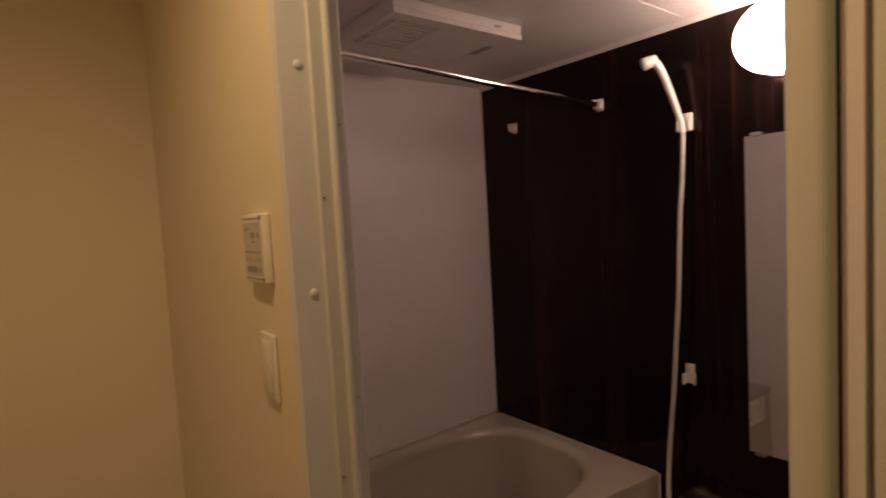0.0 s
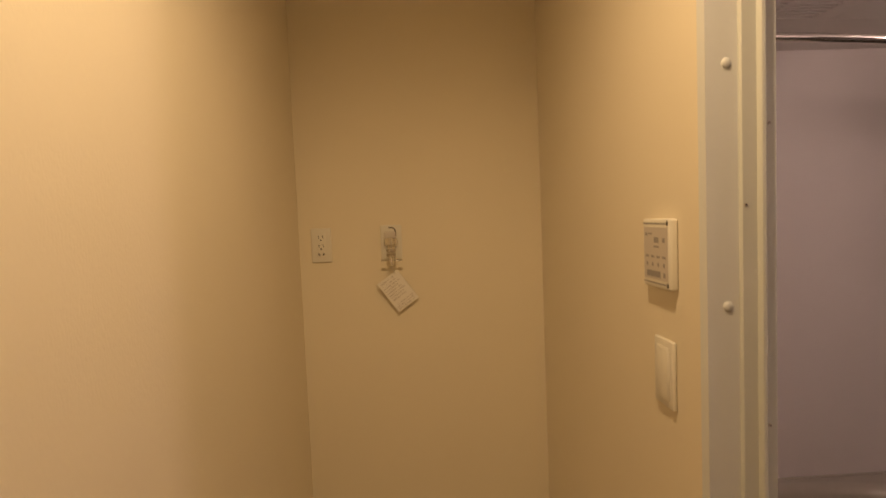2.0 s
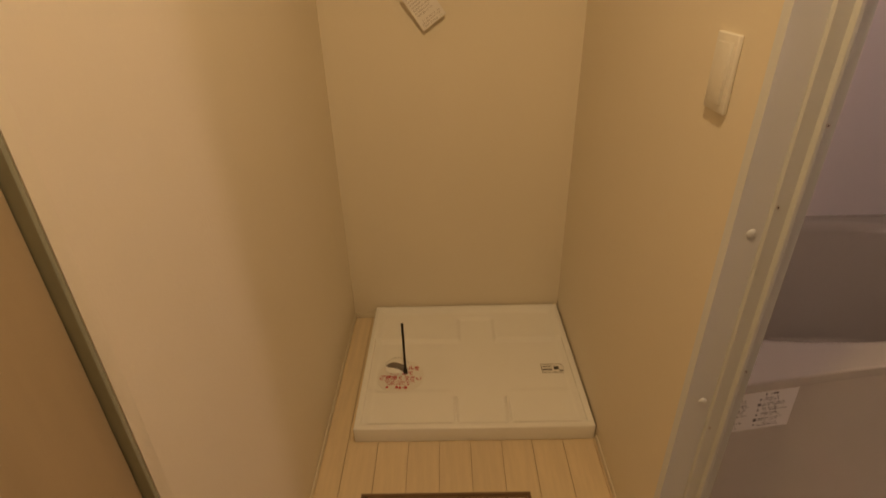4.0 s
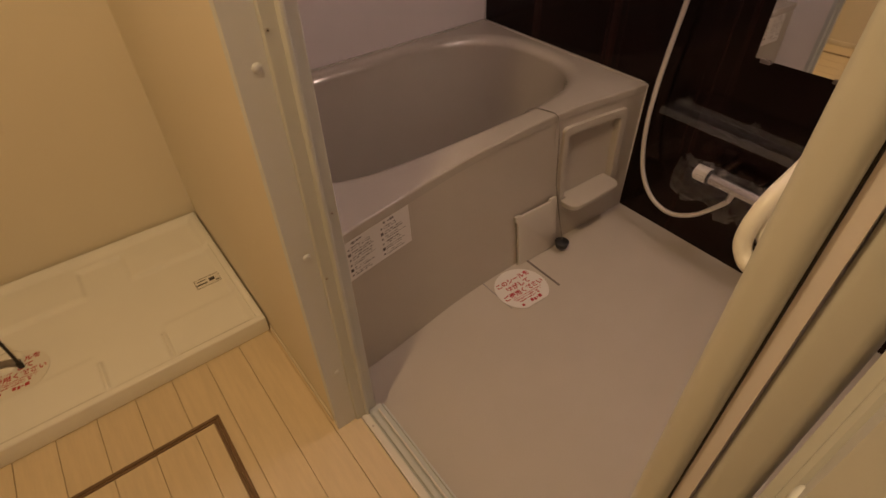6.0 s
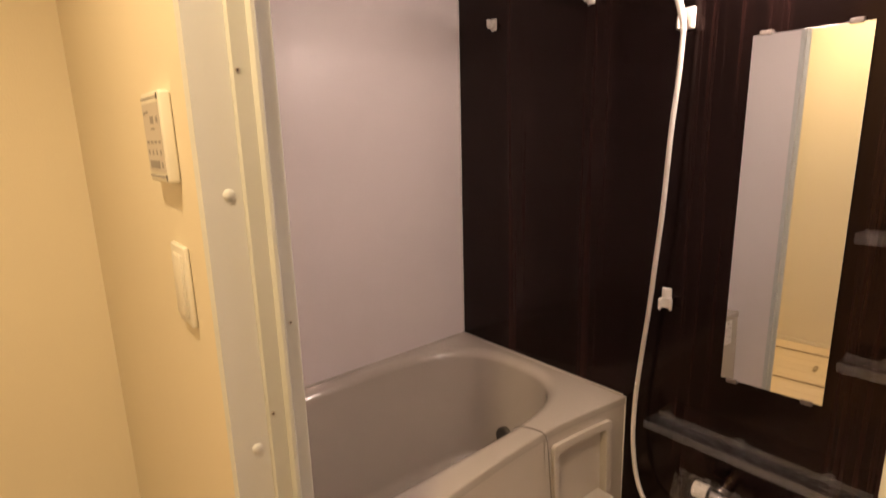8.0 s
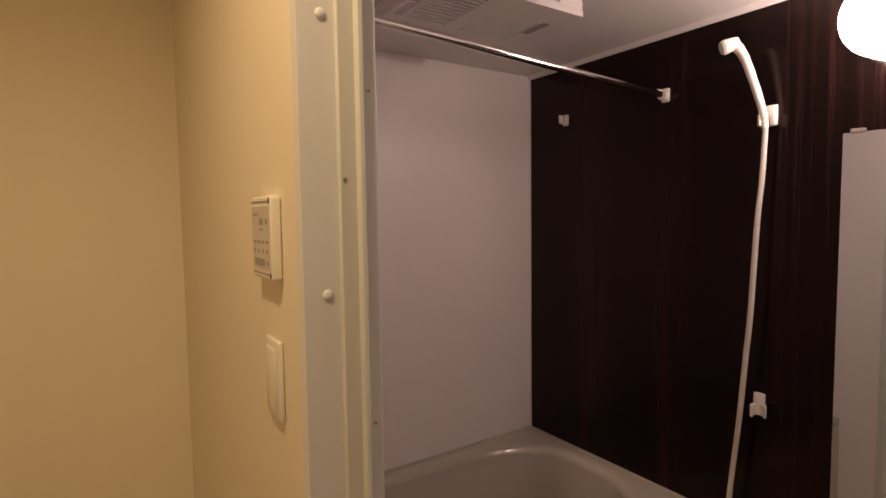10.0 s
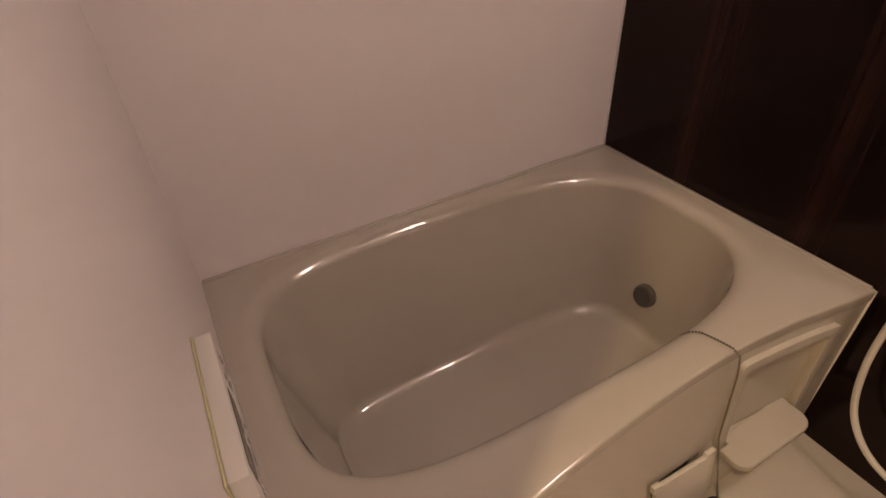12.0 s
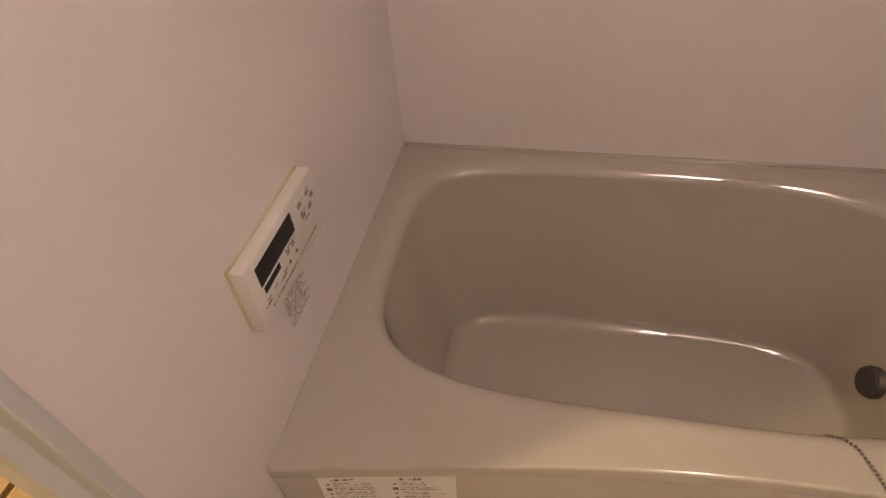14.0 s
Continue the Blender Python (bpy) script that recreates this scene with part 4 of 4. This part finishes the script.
for g, pitch, w in ((GC, 0.0195, 0.0085), (GA, 0.0195, 0.0085), (GB, 0.0130, 0.0068)):
    y = g[2] + 0.004
    while y < g[3] - 0.004:
        sl = part("slat", box(g[0], g[1], y, y + w, VZ + 0.0005, VZ + 0.005), M_CEIL, vt)
        y += pitch
    # dark sheet: the shade inside the opening is put into its colour
    part("slat_shade", box(g[0], g[1], g[2], g[3], VZ + 0.0145, VZ + 0.0155), M_INK_SHADE, vt, "dark sheet standing for the shade behind the slats")
# flat grey patch, no hollow: a recess's shade painted on the face
part("recess_shade", box(1.292, 1.318, 1.205, 1.30, VZ - 0.0006, VZ + 0.002), M_GREYINK, vt)
part("maker_mark", box(1.235, 1.262, VY0 - 0.0008, VY0 + 0.001, VZ + 0.022, VZ + 0.029), M_GREYINK, vt, "small printed mark")

# ---------------------------------------------------------------- folding bath door, open
door = thing("folding_bath_door", (0.66, 0.05, -0.04), "open folding bath door with cream frame and white panels", "door")
YB0, YB1 = 0.044, 0.074


def leaf(y0, y1, tag):
    x0, x1, z0, z1 = 0.499 + (0.016 if tag == "a" else 0), 0.875, -0.03, HEAD - 0.012
    ym = (y0 + y1) / 2
    f = part("leaf_panel", box(x0 + 0.02, x1 - 0.02, ym - 0.004, ym + 0.004, z0 + 0.03, z1 - 0.03), M_DOORPANEL, door, "white resin door panel")
    part("leading_stile", box(x0, x0 + 0.026, y0, y1, z0, z1, 0.010, 5), M_STILE, door, "rounded cream aluminium stile")
    part("hinge_stile", box(x1 - 0.024, x1, y0 + 0.004, y1 - 0.004, z0, z1, 0.004, 3), M_STILE, door, "cream aluminium hinge stile")
    part("top_rail", box(x0 + 0.026, x1 - 0.024, ym - 0.009, ym + 0.009, z1 - 0.035, z1, 0.002), M_STILE, door)
    part("bottom_rail", box(x0 + 0.026, x1 - 0.024, ym - 0.009, ym + 0.009, z0, z0 + 0.05, 0.002), M_STILE, door)


leaf(YB0, YB1, "b")
leaf(-0.007, 0.029, "a")
part("gasket", box(0.5105, 0.518, YB0 - 0.0014, YB0 + 0.002, -0.03, HEAD - 0.012), M_BLACK, door, "black rubber sealing strip")
# added filler; its pinkish white stands for lit panels seen between the leaves
part("gap_filler", box(0.5125, 0.520, 0.0294, 0.0422, -0.03, HEAD - 0.012), M_PANEL, door, "added white strip filling the gap between the folded leaves")
part("folding_seam", box(0.875, 0.881, 0.006, 0.068, -0.03, HEAD - 0.012, 0.002), M_FRAME, door)
hn = tube([(0.789, 0.072, 1.008), (0.789, 0.108, 1.006), (0.784, 0.119, 1.003), (0.772, 0.1225, 0.999), (0.745, 0.1225, 0.990), (0.705, 0.1225, 0.976), (0.672, 0.1235, 0.963), (0.655, 0.1245, 0.944), (0.648, 0.123, 0.925), (0.644, 0.116, 0.914), (0.640, 0.104, 0.909), (0.638, 0.072, 0.907)], 0.0083, 18)
hp = part("towel_handle", hn, M_WHITE, door, "thick white plastic grab handle")
part("handle_foot", tube([(0.666, 0.1245, 0.958), (0.667, 0.118, 0.938), (0.662, 0.107, 0.929), (0.657, 0.092, 0.925), (0.655, 0.072, 0.923)], [0.0095, 0.0100, 0.0104, 0.0106, 0.0108], 16), M_WHITE, hp)
part("handle_base", box(0.620, 0.830, YB1 - 0.014, YB1 + 0.002, 0.875, 1.040, 0.004), M_WHITE, hp)

# ---------------------------------------------------------------- laundry alcove
pan = thing("washing_machine_pan", (0.012, 1.497, 0), "glossy white moulded washing machine drip pan", "drip pan")
PX0, PX1, PY0, PY1, PZ = -0.369, 0.394, 1.158, 1.824, 0.060
FLR = 0.036
rb = bmesh.new()
box(PX0, PX1, PY0, PY0 + 0.022, 0.0, PZ, 0.005, 3, bm=rb)
box(PX0, PX1, PY1 - 0.022, PY1, 0.0, PZ, 0.005, 3, bm=rb)
box(PX0, PX0 + 0.022, PY0 + 0.018, PY1 - 0.018, 0.0, PZ - 0.0006, 0.005, 3, bm=rb)
box(PX1 - 0.022, PX1, PY0 + 0.018, PY1 - 0.018, 0.0, PZ - 0.0006, 0.005, 3, bm=rb)
part("rim", rb, M_PAN, pan, "rounded raised rim")


def ease(a, b, x):
    t = min(1.0, max(0.0, (x - a) / (b - a)))
    return t * t * (3 - 2 * t)


def plateau(x, y, x0, x1, y0, y1, w=0.012):
    return ease(x0 - w, x0 + w, x) * ease(-x1 - w, -x1 + w, -x) * ease(y0 - w, y0 + w, y) * ease(-y1 - w, -y1 + w, -y)


def pan_height(x, y):
    """The moulded relief of the pan: corner pads, a back shelf with a recess, two short ridges, a sloped edge."""
    z = FLR
    for x0, x1 in ((PX0, -0.052), (0.140, PX1)):
        z += 0.0035 * plateau(x, y, x0, x1, PY0, 1.345)
    z += 0.0105 * plateau(x, y, PX0, PX1, 1.61, PY1) * (1 - plateau(x, y, -0.022, 0.116, 1.40, 1.752, 0.010))
    for cx in (-0.043, 0.131):
        z += 0.016 * plateau(x, y, cx - 0.003, cx + 0.003, 1.200, 1.312, 0.008)
    edge = min(x - PX0, PX1 - x, y - PY0, PY1 - y)
    return z + 0.016 * (1 - ease(0.016, 0.048, edge))


tray = bmesh.new()
NX, NY = 150, 128
grid = []
for i in range(NX + 1):
    x = PX0 + 0.015 + (PX1 - PX0 - 0.03) * i / NX
    col = []
    for k in range(NY + 1):
        y = PY0 + 0.015 + (PY1 - PY0 - 0.03) * k / NY
        col.append(tray.verts.new((x, y, pan_height(x, y))))
    grid.append(col)
for i in range(NX):
    for k in range(NY):
        tray.faces.new((grid[i][k], grid[i + 1][k], grid[i + 1][k + 1], grid[i][k + 1]))
part("tray", tray, M_PAN, pan, "glossy moulded tray with pads and ridges")
part("underside", box(PX0 + 0.012, PX1 - 0.012, PY0 + 0.012, PY1 - 0.012, 0.004, FLR - 0.006), M_PAN, pan)
lab = thing("pan_label", (0.312, 1.447, FLR), "small white printed label on the drip pan", "label")
part("film", box(0.270, 0.354, 1.425, 1.475, FLR, FLR + 0.0008), M_STICKER, lab)
bars([(-0.018, 0.010, 0.030, 0.004), (-0.02, -0.006, 0.034, 0.006), (0.014, 0.002, 0.018, 0.016), (0.03, -0.012, 0.012, 0.005), (0, 0.0215, 0.078, 0.0014), (0, -0.0215, 0.078, 0.0014), (-0.039, 0, 0.0014, 0.043), (0.039, 0, 0.0014, 0.043)],
     plane_at((0.312, 1.450, FLR + 0.0009), (1, 0, 0), (0, 1, 0)), M_INK_SHADE, lab, "print")

dn = thing("pan_drain", (-0.236, 1.47, FLR), "white drain trap in the drip pan with a black cable tie", "drain")
part("trap", dome((-0.255, 1.475, FLR), (0, 0, 1), 0.046, 0.020, 28, 6), M_PAN, dn, "domed white trap cover")
part("elbow", tube([(-0.285, 1.468, 0.038), (-0.268, 1.462, 0.052), (-0.245, 1.455, 0.053), (-0.222, 1.447, 0.045)], 0.012, 14), M_CLIP, dn, "brownish drain elbow")
part("cable_tie", box(-0.2252, -0.2168, 1.4332, 1.4368, 0.035, 0.262, 0.001), M_BLACK, dn, "upright black cable tie")
part("tie_head", box(-0.228, -0.214, 1.430, 1.440, 0.036, 0.060, 0.002), M_BLACK, dn)
seal("pan_seal", (-0.238, 1.420, FLR + 0.0012), 0.084, radians(-3), Matrix.Identity(4), "white seal with red writing stuck on the pan drain", 0.95)

outlet = thing("wall_outlet", (-0.385, YB, 1.39), "white double power outlet with earth holes on the alcove wall", "outlet")
op = part("plate", box(-0.420, -0.350, YB - 0.008, YB - 0.0005, 1.334, 1.454, 0.003, 3), M_WHITE, outlet)
part("insert", box(-0.402, -0.368, YB - 0.0105, YB - 0.008, 1.352, 1.436, 0.0015), M_WHITE, outlet)
for z in (1.423, 1.392):
    for dx in (-0.007, 0.007):
        part("slot", box(-0.385 + dx - 0.0013, -0.385 + dx + 0.0013, YB - 0.0112, YB - 0.0103, z - 0.0045, z + 0.0045), M_INK_SHADE, op)
    part("earth_hole", cyl((-0.385, YB - 0.0103, z - 0.011), (-0.385, YB - 0.0113, z - 0.011), 0.003, n=12), M_INK_SHADE, op)
for dx in (-0.008, 0.008):
    part("earth_terminal", box(-0.385 + dx - 0.003, -0.385 + dx + 0.003, YB - 0.0112, YB - 0.0103, 1.359, 1.365), M_INK_SHADE, op)

tap = thing("washing_machine_tap", (-0.139, YB, 1.39), "chrome washing machine wall tap with a curved lever", "tap")
part("back_plate", box(-0.176, -0.102, YB - 0.006, YB - 0.0005, 1.334, 1.456, 0.003, 3), M_WHITE, tap, "white wall plate behind the tap")
part("flange", cyl((-0.139, YB - 0.0062, 1.395), (-0.139, YB - 0.012, 1.395), 0.024, 0.022, 28, bevel=0.002), M_CHROME, tap)
part("body", cyl((-0.139, YB - 0.005, 1.395), (-0.139, YB - 0.045, 1.395), 0.012, n=20), M_CHROME, tap)
tv = part("valve", cyl((-0.139, YB - 0.045, 1.365), (-0.139, YB - 0.045, 1.418), 0.013, 0.014, 20, bevel=0.002), M_CHROME, tap)
part("handle_hub", box(-0.160, -0.118, YB - 0.060, YB - 0.030, 1.410, 1.434, 0.005, 3), M_LABEL, tv, "grey valve cap")
part("lever", tube([(-0.145, YB - 0.047, 1.447), (-0.130, YB - 0.052, 1.446), (-0.121, YB - 0.056, 1.434), (-0.122, YB - 0.058, 1.418)], 0.0026, 10), M_CLIP, tv, "curved dark lever")
for z in (1.384, 1.368, 1.352):
    part("nut", cyl((-0.139, YB - 0.045, z - 0.005), (-0.139, YB - 0.045, z + 0.004), 0.017 if z < 1.38 else 0.015, n=16), M_STEEL, tap, "dull steel nut")
part("nozzle", cyl((-0.139, YB - 0.045, 1.349), (-0.139, YB - 0.045, 1.316), 0.008, 0.0075, 16), M_CHROME, tap)
part("catch_bar", box(-0.176, -0.102, YB - 0.050, YB - 0.041, 1.331, 1.335, 0.001), M_STEEL, tap, "thin cross bar of the hose catch")

tag = thing("instruction_tag", (-0.123, YB - 0.03, 1.14), "white paper instruction card hanging askew from the tap", "tag")
tm = Matrix.Translation((-0.1225, YB - 0.022, 1.2225)) @ Matrix.Rotation(radians(90), 4, "X") @ Matrix.Rotation(radians(35.0), 4, "Z")
tb = bmesh.new()
box(-0.044, 0.044, -0.063, 0.063, 0, 0.0012, bm=tb)
bmesh.ops.transform(tb, matrix=tm @ Matrix.Rotation(radians(4), 4, "X"), verts=tb.verts)
part("card", tb, M_PAPERTAG, tag)
tl = tm @ Matrix.Rotation(radians(4), 4, "X") @ Matrix.Translation((0, 0, 0.0013))
bars([q for i in range(8) for q in line_of_print(pr, -0.036, 0.02 + 0.006 * (i % 3), 0.052 - 0.010 * i, 0.006)] + [q for i in range(3) for q in line_of_print(pr, -0.036, 0.036, -0.038 - 0.0085 * i, 0.0062)], tl, M_LABEL, tag, "grey_print")
part("string", tube([(-0.139, YB - 0.045, 1.320), (-0.136, YB - 0.040, 1.30), (-0.128, YB - 0.028, 1.285)], 0.001, 6), M_WHITE, tag)

ctl = thing("dryer_controller", (XW, 0.876, 1.39), "white wall controller for the bath dryer with button film", "controller")
cf = part("case", box(XW - 0.0165, XW - 0.0005, 0.825, 0.930, 1.331, 1.455, 0.0045, 4), M_WHITE, ctl)
CX = XW - 0.0166
part("button_film", box(CX - 0.0005, CX, 0.831, 0.924, 1.346, 1.440), M_LABEL, cf, "greyish printed button film")
cmx = plane_at((CX - 0.0006, 0.8775, 1.393), (0, -1, 0), (0, 0, 1))
bars([(-0.033 + 0.022 * i, -0.006, 0.013, 0.004) for i in range(4)] + [(-0.033 + 0.022 * i, -0.020, 0.006, 0.007) for i in range(4)] + [(-0.036, 0.034, 0.008, 0.005), (-0.02, 0.035, 0.014, 0.003), (0.004, 0.024, 0.018, 0.010), (0.032, 0.024, 0.010, 0.008), (0.034, -0.037, 0.008, 0.008)], cmx, M_GREYINK, cf, "button_print")
bars([(-0.008, -0.037, 0.055, 0.011), (0.004, 0.012, 0.020, 0.003)], cmx, M_GREYINK, cf, "caption_print")
for z in (1.4465, 1.3395):
    part("seam", box(CX - 0.0004, CX, 0.829, 0.926, z - 0.0012, z + 0.0012), M_GREYINK, cf)
for z in (1.447, 1.339):
    part("tape_mark", box(CX - 0.0007, CX - 0.0003, 0.829, 0.834, z - 0.004, z + 0.004), M_INK_SHADE, cf)

sw = thing("light_switch", (XW, 0.872, 1.178), "white rocker light switch on the partition wall", "switch")
part("plate", box(XW - 0.0085, XW - 0.0005, 0.836, 0.908, 1.117, 1.239, 0.003, 3), M_WHITE, sw)
part("bezel", box(XW - 0.0105, XW - 0.0083, 0.848, 0.896, 1.130, 1.226, 0.0012), M_WHITE, sw)
part("rocker", prism([(XW - 0.0105, 0.850, 1.132), (XW - 0.0105, 0.850, 1.224), (XW - 0.0115, 0.850, 1.224), (XW - 0.0128, 0.850, 1.132)], (0, 0.044, 0), 0.0008), M_WHITE, sw)

# floor hatch
hat = thing("floor_hatch", ((HX0 + HX1) / 2, (HY0 + HY1) / 2, 0), "underfloor storage hatch of maple planks in a bronze frame", "floor hatch", kind="structure")
def ring_bars(x0, x1, y0, y1, w, z0, z1, bev):
    bm = bmesh.new()
    for q in ((x0, x1, y1 - w, y1), (x0, x1, y0, y0 + w)):
        box(*q, z0, z1, bev, 1, bm=bm)
    for q in ((x0, x0 + w, y0 + w, y1 - w), (x1 - w, x1, y0 + w, y1 - w)):
        box(*q, z0, z1, bev, 1, bm=bm)
    return bm


part("outer_frame", ring_bars(HX0, HX1, HY0, HY1, 0.009, -0.006, 0.0018, 0.0007), M_BRONZE, hat, "bronze outer frame")
part("inner_frame", ring_bars(HX0 + 0.0105, HX1 - 0.0105, HY0 + 0.0105, HY1 - 0.0105, 0.007, -0.006, 0.0014, 0.0007), M_BRONZE, hat, "bronze lid frame")
lx0, lx1, ly0, ly1 = HX0 + 0.018, HX1 - 0.018, HY0 + 0.018, HY1 - 0.018
hdl = part("pull_plate", prism([(-0.0785 + 0.05 * math.copysign(abs(math.cos(a)) ** 0.45, math.cos(a)), 0.607 + 0.0135 * math.copysign(abs(math.sin(a)) ** 0.6, math.sin(a)), 0.0004) for a in [2 * math.pi * k / 36 for k in range(36)]], (0, 0, 0.0016), 0.0005, 1), M_PULL, hat, "flush brass-grey pull plate")
part("pull_ring", prism([(-0.0785 + 0.043 * math.copysign(abs(math.cos(a)) ** 0.45, math.cos(a)), 0.607 + 0.0085 * math.copysign(abs(math.sin(a)) ** 0.6, math.sin(a)), 0.0021) for a in [2 * math.pi * k / 36 for k in range(36)]], (0, 0, 0.0006)), M_BRONZE, hdl)
part("pull_tongue", box(-0.112, -0.050, 0.6045, 0.6105, 0.0028, 0.0036, 0.0003, 1), M_PULL, hdl)

# ---------------------------------------------------------------- floor planks
PITCH = 0.0977
plank_cache = {}


def plank(x0, x1, y0, y1, parent):
    w, h = round(x1 - x0, 4), round(y1 - y0, 4)
    if w < 0.006 or h < 0.01:
        return
    key = (w, h)
    if key not in plank_cache:
        bm = bmesh.new()
        g = 0.00045
        lo = [bm.verts.new(p) for p in ((g, g, -0.006), (w - g, g, -0.006), (w - g, h - g, -0.006), (g, h - g, -0.006))]
        mid = [bm.verts.new((v.co.x, v.co.y, -0.0012)) for v in lo]
        c = 0.0007
        hi = [bm.verts.new(p) for p in ((g + c, g + c, 0), (w - g - c, g + c, 0), (w - g - c, h - g - c, 0), (g + c, h - g - c, 0))]
        for a, b in ((lo, mid), (mid, hi)):
            for i in range(4):
                bm.faces.new((a[i], a[(i + 1) % 4], b[(i + 1) % 4], b[i]))
        bm.faces.new(hi)
        me = bpy.data.meshes.new("plank")
        bmesh.ops.recalc_face_normals(bm, faces=bm.faces)
        bm.to_mesh(me)
        bm.free()
        me.materials.append(M_PLANK)
        plank_cache[key] = me
    ob = new("plank", plank_cache[key])
    ob.parent = parent
    ob.matrix_parent_inverse = Matrix.Translation(-Vector(parent.location))
    ob.location = (x0, y0, 0)


def notched_plank(x0, x1, cut, left):
    """A full-length plank with the hatch's edge cut out of one side."""
    g = 0.0011
    a, b = (x0 + g, x1 - g) if left else (x1 - g, x0 + g)
    outline = [(a, YBACK), (b, YBACK), (b, HY0 - g), (cut, HY0 - g), (cut, HY1 + g), (b, HY1 + g), (b, YB), (a, YB)]
    part("plank", prism([(x, y, -0.006) for x, y in outline], (0, 0, 0.006)), M_PLANK, floor)


k0, k1 = math.floor(XL / PITCH), math.ceil(XW / PITCH)
for k in range(k0, k1 + 1):
    x0, x1 = max(XL, k * PITCH), min(0.4615, (k + 1) * PITCH)
    if x1 <= x0:
        continue
    if x1 <= HX0 or x0 >= HX1:
        plank(x0, x1, YBACK, YB, floor)
        continue
    if x0 < HX0 < x1 or x0 < HX1 < x1:
        notched_plank(x0, x1, HX0 if x0 < HX0 else HX1, x0 < HX0)
    else:
        plank(x0, x1, HY1, YB, floor)
        plank(x0, x1, YBACK, HY0, floor)
    plank(max(x0, lx0), min(x1, lx1), ly0, ly1, hat)
